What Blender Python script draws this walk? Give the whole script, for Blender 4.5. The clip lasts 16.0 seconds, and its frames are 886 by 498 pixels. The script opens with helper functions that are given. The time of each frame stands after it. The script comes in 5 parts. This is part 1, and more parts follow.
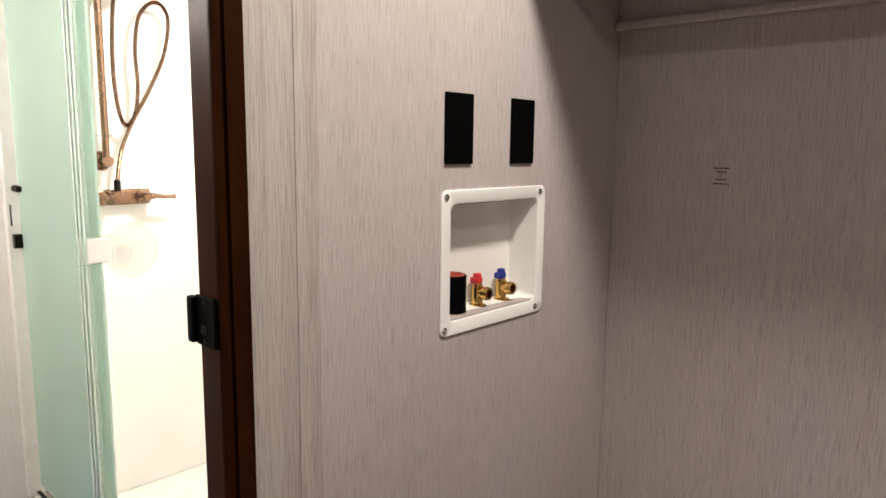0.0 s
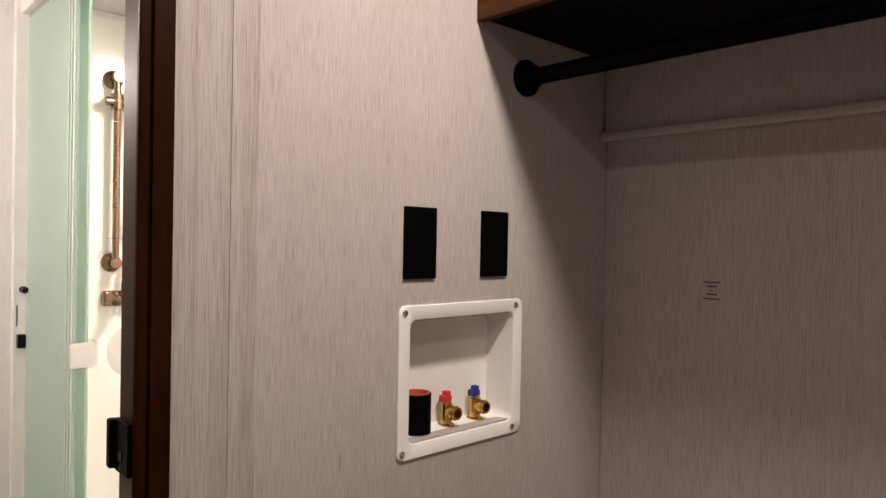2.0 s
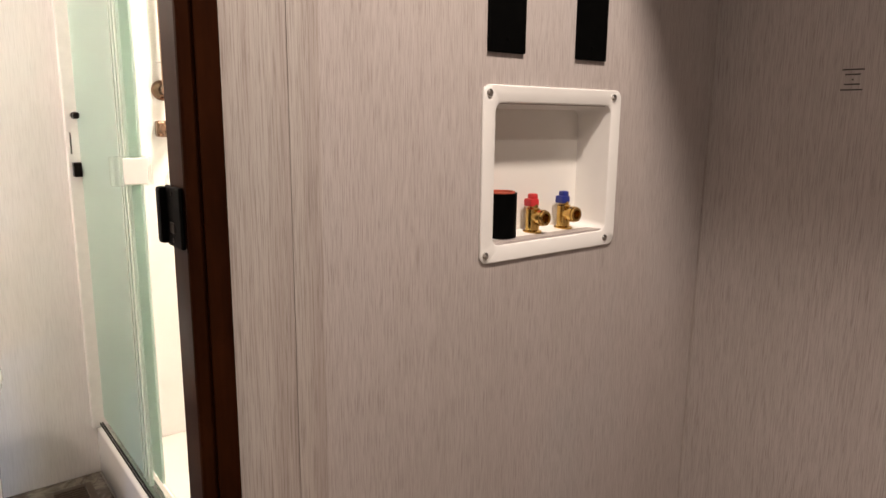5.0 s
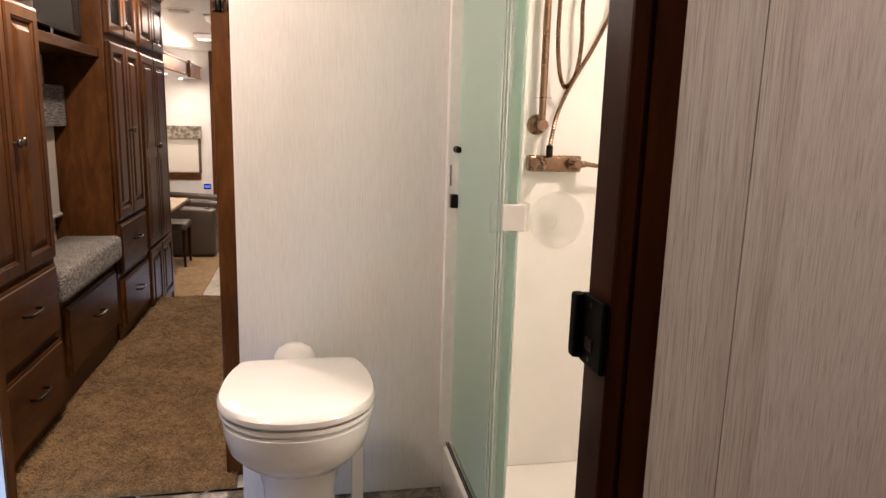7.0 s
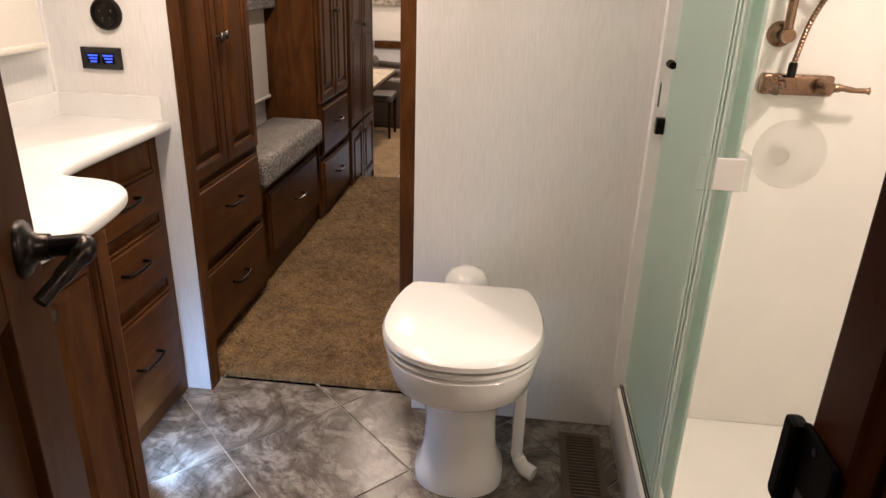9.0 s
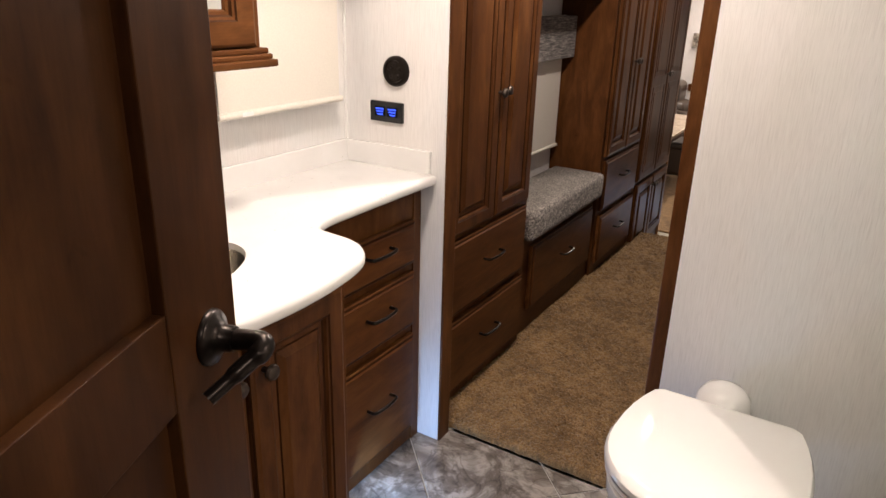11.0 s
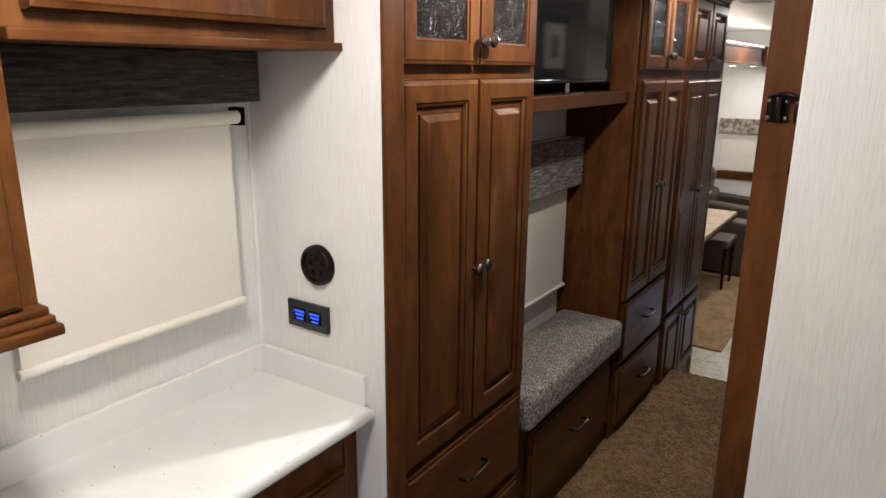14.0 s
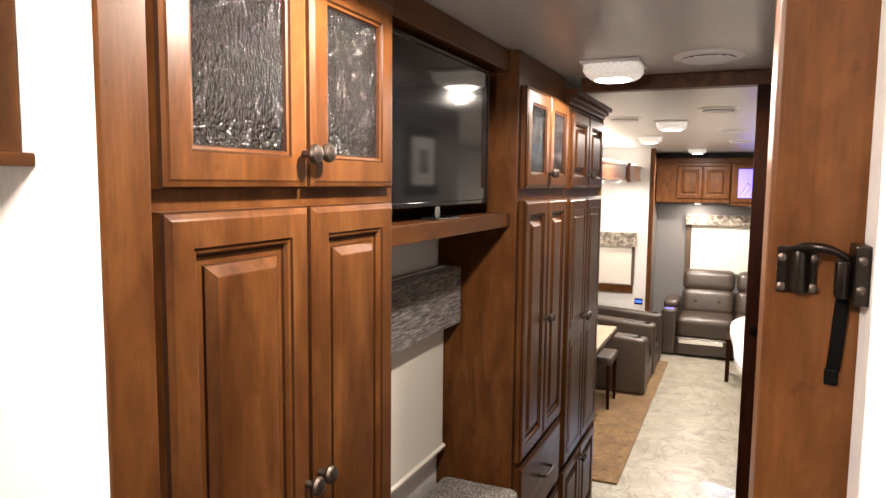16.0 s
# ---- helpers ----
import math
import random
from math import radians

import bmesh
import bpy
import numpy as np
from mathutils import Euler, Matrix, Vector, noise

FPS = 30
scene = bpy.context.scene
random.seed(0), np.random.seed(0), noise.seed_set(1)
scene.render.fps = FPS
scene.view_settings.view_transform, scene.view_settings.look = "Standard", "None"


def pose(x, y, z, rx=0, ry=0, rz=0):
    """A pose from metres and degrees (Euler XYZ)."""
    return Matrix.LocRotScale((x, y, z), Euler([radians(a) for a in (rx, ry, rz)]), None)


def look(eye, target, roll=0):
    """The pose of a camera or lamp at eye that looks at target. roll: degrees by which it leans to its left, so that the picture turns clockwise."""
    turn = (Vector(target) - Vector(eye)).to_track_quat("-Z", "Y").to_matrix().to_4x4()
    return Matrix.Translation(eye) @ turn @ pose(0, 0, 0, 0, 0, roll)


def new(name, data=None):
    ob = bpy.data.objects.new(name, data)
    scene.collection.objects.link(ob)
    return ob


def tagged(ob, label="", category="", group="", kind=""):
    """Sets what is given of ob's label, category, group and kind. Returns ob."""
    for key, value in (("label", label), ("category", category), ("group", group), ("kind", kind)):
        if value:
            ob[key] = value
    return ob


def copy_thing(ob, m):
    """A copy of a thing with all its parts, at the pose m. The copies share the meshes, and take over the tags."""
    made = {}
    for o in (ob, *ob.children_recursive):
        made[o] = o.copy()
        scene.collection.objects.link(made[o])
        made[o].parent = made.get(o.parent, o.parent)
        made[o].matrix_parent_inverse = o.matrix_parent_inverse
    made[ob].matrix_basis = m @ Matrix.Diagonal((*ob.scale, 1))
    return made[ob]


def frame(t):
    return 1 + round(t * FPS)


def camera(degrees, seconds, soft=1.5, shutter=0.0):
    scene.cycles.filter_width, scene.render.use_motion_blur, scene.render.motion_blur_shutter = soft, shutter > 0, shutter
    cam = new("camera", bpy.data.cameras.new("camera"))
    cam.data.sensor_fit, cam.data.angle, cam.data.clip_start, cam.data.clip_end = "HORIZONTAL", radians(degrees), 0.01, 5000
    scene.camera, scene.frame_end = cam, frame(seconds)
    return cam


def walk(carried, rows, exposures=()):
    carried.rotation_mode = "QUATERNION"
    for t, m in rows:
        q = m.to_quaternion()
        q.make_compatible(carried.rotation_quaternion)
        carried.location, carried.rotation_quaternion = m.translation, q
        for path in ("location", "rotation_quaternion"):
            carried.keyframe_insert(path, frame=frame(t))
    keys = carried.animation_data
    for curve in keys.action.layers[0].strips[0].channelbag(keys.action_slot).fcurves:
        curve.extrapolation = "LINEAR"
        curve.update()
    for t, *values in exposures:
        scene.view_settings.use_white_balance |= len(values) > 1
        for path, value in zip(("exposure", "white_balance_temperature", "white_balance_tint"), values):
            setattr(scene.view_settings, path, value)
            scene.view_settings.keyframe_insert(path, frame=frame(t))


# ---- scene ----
cam = camera(66.1, 16.0)
PATH = [
    (0, (0.801, 0.753, 1.198), (-0.538, 2.209, 0.906), 0.7),
    (0.5, (0.808, 0.821, 1.214), (-0.608, 2.213, 0.971), 0.8),
    (1, (0.826, 0.864, 1.224), (-0.614, 2.237, 1.026), 0.9),
    (1.5, (0.852, 0.879, 1.24), (-0.606, 2.244, 1.14), 1.0),
    (2, (0.882, 0.895, 1.238), (-0.583, 2.257, 1.212), 1.1),
    (2.5, (0.911, 0.891, 1.217), (-0.55, 2.25, 1.342), 1.1),
    (3, (0.898, 0.922, 1.168), (-0.558, 2.29, 1.269), 0.9),
    (3.2, (0.899, 0.94, 1.143), (-0.561, 2.307, 1.17), 1.0),
    (5.3, (0.714, 0.962, 1.079), (-0.85, 2.135, 0.654), 1.7),
    (5.5, (0.696, 0.971, 1.09), (-0.932, 2.057, 0.68), 1.8),
    (6, (0.643, 1.006, 1.09), (-1.152, 1.808, 0.723), 1.8),
    (6.4, (0.606, 0.974, 1.105), (-1.272, 1.553, 0.738), 1.8),
    (6.5, (0.59, 0.96, 1.103), (-1.299, 1.507, 0.738), 1.9),
    (7, (0.547, 0.929, 1.16), (-1.378, 1.314, 0.782), 1.6),
    (7.5, (0.512, 0.911, 1.181), (-1.423, 1.159, 0.74), 1.6),
    (8, (0.455, 0.922, 1.202), (-1.464, 1.043, 0.653), 1.7),
    (8.5, (0.395, 0.954, 1.228), (-1.493, 0.949, 0.569), 1.8),
    (9, (0.345, 0.985, 1.265), (-1.496, 0.802, 0.505), 1.8),
    (9.5, (0.33, 1.013, 1.252), (-1.461, 0.634, 0.447), 1.6),
    (10, (0.257, 1.016, 1.223), (-1.447, 0.328, 0.434), 1.5),
    (10.2, (0.239, 1.015, 1.228), (-1.449, 0.262, 0.464), 1.6),
    (12.3, (-0.056, 1.043, 1.503), (-1.491, -0.16, 0.8), 0.8),
    (12.5, (-0.09, 1.029, 1.492), (-1.515, -0.186, 0.79), 0.7),
    (13, (-0.232, 0.945, 1.479), (-1.67, -0.289, 0.838), 0.6),
    (13.5, (-0.337, 0.858, 1.5), (-1.87, -0.284, 0.914), 0.9),
    (14, (-0.473, 0.839, 1.512), (-2.078, -0.236, 0.996), 0.5),
    (14.5, (-0.668, 0.827, 1.519), (-2.305, -0.237, 1.086), 0.3),
    (15, (-0.811, 0.779, 1.525), (-2.456, -0.296, 1.15), 0.4),
    (15.5, (-0.898, 0.659, 1.53), (-2.633, -0.295, 1.248), 0.9),
    (16, (-0.95, 0.637, 1.527), (-2.773, -0.16, 1.331), 0.6),
]
walk(cam, [(t, look(eye, target, roll)) for t, eye, target, roll in PATH],
     [(0.0, 0.35, 6500, 12), (0.5, 0.1, 6600, 14), (2.5, -0.05, 6900, 17), (5.5, 0.35, 7150, 19), (6.3, 0.0, 7300, 21), (7.5, -0.65, 7450, 22), (8.5, -0.66, 7350, 20), (10.0, -0.4, 7150, 21),
      (12.5, -0.9, 6350, 13), (13.0, -1.0, 6200, 12), (13.5, -1.05, 6150, 11), (14.0, -1.0, 6200, 11), (14.5, -0.65, 6400, 12), (15.0, -0.3, 6700, 14), (16.0, 0.05, 6850, 15)])
# world: x runs back from the bathroom partition, y across the coach, floor at z = 0
world = bpy.data.worlds.new("world")
world.use_nodes = True
scene.world = world
world.node_tree.nodes["Background"].inputs[0].default_value = (0.9, 0.95, 1.0, 1)
world.node_tree.nodes["Background"].inputs[1].default_value = 0.02


def lamp(name, kind, place, watts, colour=(1, 0.86, 0.68), size=0.12, target=None, size_y=None, spread=None):
    data = bpy.data.lights.new(name, kind)
    data.energy, data.color = watts, colour
    if kind == "AREA":
        data.shape = "RECTANGLE" if size_y else "DISK"
        data.size = size
        if size_y:
            data.size_y = size_y
        if spread:
            data.spread = radians(spread)
    elif kind == "SPOT":
        data.shadow_soft_size = size
        data.spot_size, data.spot_blend = radians(174), 0.12
    else:
        data.shadow_soft_size = size
    ob = new(name, data)
    ob.matrix_world = look(place, target or (place[0], place[1] + 0.0001, place[2] - 1))
    return ob


WARM = (1.0, 0.86, 0.70)
SOFT = (1.0, 0.92, 0.82)
CEIL = 1.93
lamp("bath_lamp", "POINT", (-0.78, 0.31, CEIL - 0.11), 45, SOFT, 0.06)
lamp("shower_lamp", "AREA", (-0.70, 1.80, CEIL - 0.045), 15, SOFT, 0.16)
lamp("closet_lamp", "AREA", (0.62, 1.60, 2.045), 16.5, SOFT, 0.12)
lamp("closet_lamp", "AREA", (1.05, 0.86, 2.045), 4.2, SOFT, 0.05)
lamp("hall_lamp", "SPOT", (-3.32, 0.22, CEIL - 0.088), 30, SOFT, 0.022)
lamp("hall_lamp", "SPOT", (-1.86, 0.32, CEIL - 0.088), 62, SOFT, 0.022)
for lx, ly, watts in ((-5.6, 0.2, 40), (-7.0, -0.1, 52), (-9.2, 0.15, 78)):
    lamp("living_lamp", "AREA", (lx, ly, CEIL - 0.068), watts, SOFT, 0.12)
lamp("cove_lamp", "AREA", (-7.0, -0.52, 1.765), 30, SOFT, 3.2, (-7.0, -0.75, 1.9), 0.05)
lamp("valance_lamp", "AREA", (-8.6, -0.62, 1.535), 10, SOFT, 0.06)
lamp("sofa_lamp", "AREA", (-10.25, 0.12, 1.275), 9, SOFT, 0.06)
lamp("toe_lamp", "AREA", (-1.00, 0.11, 0.10), 3.2, (0.25, 0.52, 1.0), 0.10, (-1.3, 0.30, 0.0), 0.03)
lamp("step_lamp", "AREA", (-5.8, 0.74, -0.36), 1.6, (0.5, 0.68, 1.0), 0.5, (-4.4, 0.2, 0.1), 0.3)

# ---- materials ----


def mat(name):
    m = bpy.data.materials.new(name)
    m.use_nodes = True
    return m, m.node_tree.nodes, m.node_tree.links, m.node_tree.nodes["Principled BSDF"]


def ramp(nodes, stops):
    r = nodes.new("ShaderNodeValToRGB")
    e = r.color_ramp.elements
    while len(e) < len(stops):
        e.new(0.5)
    for i, (p, c) in enumerate(stops):
        e[i].position, e[i].color = p, (*c, 1)
    return r


def coords(nodes, links, scale, rot=(0, 0, 0)):
    tc, mp = nodes.new("ShaderNodeTexCoord"), nodes.new("ShaderNodeMapping")
    mp.inputs["Scale"].default_value = scale
    mp.inputs["Rotation"].default_value = [radians(a) for a in rot]
    links.new(tc.outputs["Object"], mp.inputs["Vector"])
    return mp


def noise_tex(nodes, links, vec, scale, detail=4.0, rough=0.55, dist=0.0):
    n = nodes.new("ShaderNodeTexNoise")
    n.inputs["Scale"].default_value, n.inputs["Detail"].default_value = scale, detail
    n.inputs["Roughness"].default_value, n.inputs["Distortion"].default_value = rough, dist
    links.new(vec.outputs[0], n.inputs["Vector"])
    return n


def bump(nodes, links, bsdf, height, strength, dist=0.002):
    b = nodes.new("ShaderNodeBump")
    b.inputs["Strength"].default_value, b.inputs["Distance"].default_value = strength, dist
    links.new(height, b.inputs["Height"])
    links.new(b.outputs["Normal"], bsdf.inputs["Normal"])
    return b


def mixc(nodes, links, fac, a, b, kind="MIX"):
    m = nodes.new("ShaderNodeMix")
    m.data_type, m.blend_type = "RGBA", kind
    if isinstance(fac, float):
        m.inputs[0].default_value = fac
    else:
        links.new(fac, m.inputs[0])
    for slot, v in ((6, a), (7, b)):
        if isinstance(v, tuple):
            m.inputs[slot].default_value = (*v, 1)
        else:
            links.new(v, m.inputs[slot])
    return m.outputs[2]


def plain(name, colour, rough=0.5, metal=0.0, wear=0.12, scale=30, relief=0.0, coat=0.0):
    m, n, l, b = mat(name)
    v = coords(n, l, (1, 1, 1))
    t = noise_tex(n, l, v, scale, 5)
    dark = tuple(c * (1 - wear) for c in colour)
    lite = tuple(min(1, c * (1 + wear)) for c in colour)
    r = ramp(n, [(0.3, dark), (0.7, lite)])
    l.new(t.outputs[0], r.inputs[0])
    l.new(r.outputs[0], b.inputs["Base Color"])
    b.inputs["Roughness"].default_value, b.inputs["Metallic"].default_value = rough, metal
    b.inputs["Coat Weight"].default_value = coat
    t2 = noise_tex(n, l, v, scale * 0.15, 3)
    rr = n.new("ShaderNodeMapRange")
    rr.inputs["To Min"].default_value, rr.inputs["To Max"].default_value = max(0.02, rough * 0.85), min(1, rough * 1.2)
    l.new(t2.outputs[0], rr.inputs[0])
    l.new(rr.outputs[0], b.inputs["Roughness"])
    if relief:
        bump(n, l, b, t.outputs[0], relief, 0.001)
    return m


def wood(name, dark, mid, lite, scale=(6, 6, 1.5), rough=0.34, gloss=0.14):
    m, n, l, b = mat(name)
    long = max(range(3), key=lambda k: -scale[k])
    fibre = [60.0, 60.0, 60.0]
    fibre[long] = 3.0
    grain = noise_tex(n, l, coords(n, l, scale), 3.2, 7, 0.62, 0.5)
    g = ramp(n, [(0.28, dark), (0.50, mid), (0.74, lite)])
    l.new(grain.outputs[0], g.inputs[0])
    cloud = noise_tex(n, l, coords(n, l, tuple(0.3 * s + 0.8 for s in scale)), 5.5, 4, 0.65, 0.8)
    c = ramp(n, [(0.30, (0.86, 0.84, 0.82)), (0.50, (1.0, 1.0, 1.0)), (0.70, (1.16, 1.18, 1.20))])
    l.new(cloud.outputs[0], c.inputs[0])
    col = mixc(n, l, 0.9, g.outputs[0], c.outputs[0], "MULTIPLY")
    fine = noise_tex(n, l, coords(n, l, tuple(fibre)), 4.0, 3, 0.6)
    p = ramp(n, [(0.34, (0.78, 0.75, 0.72)), (0.56, (1, 1, 1))])
    l.new(fine.outputs[0], p.inputs[0])
    col = mixc(n, l, 0.55, col, p.outputs[0], "MULTIPLY")
    spot = noise_tex(n, l, coords(n, l, tuple(1.0 + 0.25 * s for s in scale)), 14.0, 2, 0.5, 1.2)
    q = ramp(n, [(0.24, (0.55, 0.48, 0.42)), (0.33, (1, 1, 1))])
    l.new(spot.outputs[0], q.inputs[0])
    col = mixc(n, l, 0.5, col, q.outputs[0], "MULTIPLY")
    l.new(col, b.inputs["Base Color"])
    rr = n.new("ShaderNodeMapRange")
    rr.inputs["To Min"].default_value, rr.inputs["To Max"].default_value = rough * 0.8, rough * 1.35
    l.new(cloud.outputs[0], rr.inputs[0])
    l.new(rr.outputs[0], b.inputs["Roughness"])
    b.inputs["Specular IOR Level"].default_value = gloss
    bump(n, l, b, fine.outputs[0], 0.06, 0.0005)
    return m


WD, WM, WL = (0.044, 0.0140, 0.0037), (0.084, 0.0300, 0.0084), (0.128, 0.0510, 0.0155)
# darker copy of the wood: the open door's shade is in its colour
DOOR_SHADED = wood("door_wood_shaded", (0.020, 0.0070, 0.0025), (0.035, 0.0130, 0.0044), (0.054, 0.0205, 0.0068), gloss=0.06)
WOOD = wood("cherry_wood_upright", WD, WM, WL)
WOOD_H = wood("cherry_wood_level", WD, WM, WL, (1.5, 6, 6))
GLAZE = plain("dark_glaze", (0.030, 0.0100, 0.0032), 0.42, 0, 0.2)
GLAZE.node_tree.nodes["Principled BSDF"].inputs["Specular IOR Level"].default_value = 0.08
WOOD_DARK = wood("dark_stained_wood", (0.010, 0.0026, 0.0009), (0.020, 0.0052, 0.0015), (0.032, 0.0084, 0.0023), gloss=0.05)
# glossy tabletop wood, paled so its colour holds the glare
TABLE_GLARE = wood("table_wood_glare", (0.30, 0.235, 0.165), (0.37, 0.295, 0.215), (0.44, 0.36, 0.27), rough=0.2)
# bright honey tone paints in the yellow light along the pantry end
TRIM_LIT = wood("end_trim_lit", (0.36, 0.19, 0.075), (0.42, 0.23, 0.10), (0.50, 0.29, 0.13))


def wallpaper(name, base, streak, amount, fine=850.0, rot=0):
    m, n, l, b = mat(name)
    t = noise_tex(n, l, coords(n, l, (1, 1, 0.022)), fine, 3, 0.65, 0.3)
    t2 = noise_tex(n, l, coords(n, l, (1, 1, 0.012)), 60, 3, 0.6)
    t3 = noise_tex(n, l, coords(n, l, (1, 1, 0.6)), 3.5, 4)
    t4 = noise_tex(n, l, coords(n, l, (1, 1, 0.05)), fine * 0.5, 2, 0.5)
    r = ramp(n, [(0.34, streak), (0.50, tuple(0.25 * p + 0.75 * q for p, q in zip(streak, base))), (0.66, base)])
    l.new(t.outputs[0], r.inputs[0])
    r2 = ramp(n, [(0.30, tuple(1 - amount * k for k in (0.8, 1.0, 1.05))), (0.55, (1, 1, 1)), (0.8, tuple(1 - amount * 0.35 * k for k in (0.9, 1, 0.8)))])
    l.new(t2.outputs[0], r2.inputs[0])
    col = mixc(n, l, 1.0, r.outputs[0], r2.outputs[0], "MULTIPLY")
    r3 = ramp(n, [(0.3, (0.93, 0.92, 0.90)), (0.5, (1, 0.985, 0.98)), (0.7, (0.97, 0.99, 1))])
    l.new(t3.outputs[0], r3.inputs[0])
    col = mixc(n, l, 1.0, col, r3.outputs[0], "MULTIPLY")
    dark = tuple(0.45 + 0.55 * p / q for p, q in zip(streak, base))
    r4 = ramp(n, [(0.25, dark), (0.36, (1, 1, 1))])
    l.new(t4.outputs[0], r4.inputs[0])
    col = mixc(n, l, 0.7, col, r4.outputs[0], "MULTIPLY")
    l.new(col, b.inputs["Base Color"])
    b.inputs["Roughness"].default_value = 0.62
    bump(n, l, b, t.outputs[0], 0.45, 0.0014)
    return m


PAPER = wallpaper("grasscloth_wallpaper", (0.50, 0.456, 0.442), (0.315, 0.273, 0.256), 0.05, 950)
PAPER_ROSE = wallpaper("rose_grey_batten_vinyl", (0.455, 0.408, 0.382), (0.29, 0.248, 0.226), 0.14, 620)
PAPER_BATTEN = wallpaper("streaked_batten_vinyl", (0.48, 0.437, 0.408), (0.31, 0.268, 0.243), 0.18, 620)
PALE = wallpaper("pale_wallpaper", (0.79, 0.78, 0.765), (0.665, 0.655, 0.64), 0.02, 820)
WHITE = plain("white_plastic", (0.80, 0.79, 0.77), 0.38, 0, 0.03, 12)
CERAMIC = plain("white_ceramic", (0.87, 0.865, 0.85), 0.10, 0, 0.015, 6, 0, 0.4)
ACRYLIC = plain("shower_acrylic", (0.82, 0.80, 0.76), 0.16, 0, 0.03, 5)
BLACK = plain("black_plastic", (0.0014, 0.0014, 0.0014), 0.5, 0, 0.25, 90)
BLACK.node_tree.nodes["Principled BSDF"].inputs["Specular IOR Level"].default_value = 0.04
GLOSS_BLACK = plain("gloss_black", (0.008, 0.008, 0.009), 0.06, 0, 0.1, 20)
BRONZE = plain("oil_rubbed_bronze", (0.016, 0.012, 0.010), 0.30, 0.85, 0.3, 60)
PEWTER = plain("aged_pewter", (0.085, 0.066, 0.055), 0.40, 0.9, 0.3, 120)
CHAMPAGNE = plain("brushed_bronze", (0.27, 0.165, 0.112), 0.26, 1.0, 0.15, 160)
BRASS = plain("brass", (0.62, 0.40, 0.13), 0.22, 1.0, 0.18, 140)
CHROME = plain("chrome", (0.75, 0.74, 0.72), 0.14, 1.0, 0.05, 60)
STEEL = plain("brushed_steel", (0.66, 0.63, 0.58), 0.20, 1.0, 0.02, 20)
st_bsdf = STEEL.node_tree.nodes["Principled BSDF"]
st_tan = STEEL.node_tree.nodes.new("ShaderNodeTangent")
st_tan.direction_type, st_tan.axis = "RADIAL", "Z"
STEEL.node_tree.links.new(st_tan.outputs[0], st_bsdf.inputs["Tangent"])
st_bsdf.inputs["Anisotropic"].default_value = 0.9
st_bsdf.inputs["Anisotropic Rotation"].default_value = 0.25
SEAL = plain("pale_green_seal", (0.60, 0.70, 0.64), 0.35, 0, 0.05)
RED = plain("red_plastic", (0.60, 0.035, 0.04), 0.35, 0, 0.1)
BLUE = plain("blue_plastic", (0.016, 0.03, 0.22), 0.35, 0, 0.1)
YELLOW = plain("yellow_tag", (0.85, 0.72, 0.0), 0.55, 0, 0.06)
ORANGE = plain("rust_rubber", (0.48, 0.09, 0.05), 0.5, 0, 0.1)
VENT = plain("brown_register", (0.10, 0.068, 0.046), 0.42, 0.2, 0.15)
# near black stands in for the deep shade under the closet shelf
SHADOWED = plain("shelf_underside_shade", (0.006, 0.004, 0.0032), 0.6, 0, 0.2)
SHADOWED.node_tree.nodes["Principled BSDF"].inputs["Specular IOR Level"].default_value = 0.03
DARK = plain("dark_void", (0.010, 0.009, 0.008), 0.8, 0, 0.1)
BLIND = plain("cream_blind", (0.74, 0.70, 0.625), 0.75, 0, 0.04, 220, 0.15)
CEILING = plain("ceiling_vinyl", (0.56, 0.545, 0.525), 0.30, 0, 0.05, 40, 0.1)
LEATHER = plain("brown_leather", (0.044, 0.030, 0.0215), 0.36, 0, 0.25, 130, 0.35)
GREY_WALL = plain("grey_wall", (0.15, 0.145, 0.14), 0.6, 0, 0.1, 60, 0.1)
ALU = plain("white_aluminium", (0.78, 0.77, 0.74), 0.30, 0, 0.04)


def lit(name, colour, strength):
    m, n, l, b = mat(name)
    b.inputs["Base Color"].default_value = (*colour, 1)
    b.inputs["Emission Color"].default_value = (*colour, 1)
    b.inputs["Emission Strength"].default_value = strength
    return m


GLOW = lit("lit_diffuser", (1.0, 0.93, 0.82), 24.0)
LED_BLUE = lit("blue_display", (0.03, 0.10, 1.0), 2.2)
LED_PURPLE = lit("purple_display", (0.20, 0.17, 0.95), 1.2)
COVE = lit("cove_strip", (1.0, 0.93, 0.82), 5.0)


def glass(name, colour, rough, trans=1.0, alpha=1.0):
    m, n, l, b = mat(name)
    b.inputs["Base Color"].default_value = (*colour, 1)
    b.inputs["Roughness"].default_value = rough
    b.inputs["Transmission Weight"].default_value = trans
    b.inputs["IOR"].default_value = 1.45
    b.inputs["Alpha"].default_value = alpha
    return m


FROST = glass("frosted_green_glass", (0.72, 0.885, 0.815), 0.46, 0.70)
CLEAR = glass("clear_plastic", (0.93, 0.92, 0.90), 0.12, 1.0, 0.35)
WHITE_CLEAR = glass("milky_plastic", (0.95, 0.94, 0.92), 0.3, 0.85, 0.32)
SKYLIGHT = glass("window_glass", (0.9, 0.95, 0.95), 0.05)


def mirror_mat():
    m, n, l, b = mat("mirror_silver")
    b.inputs["Base Color"].default_value = (0.86, 0.89, 0.87, 1)
    b.inputs["Metallic"].default_value, b.inputs["Roughness"].default_value = 1.0, 0.012
    return m


MIRROR = mirror_mat()


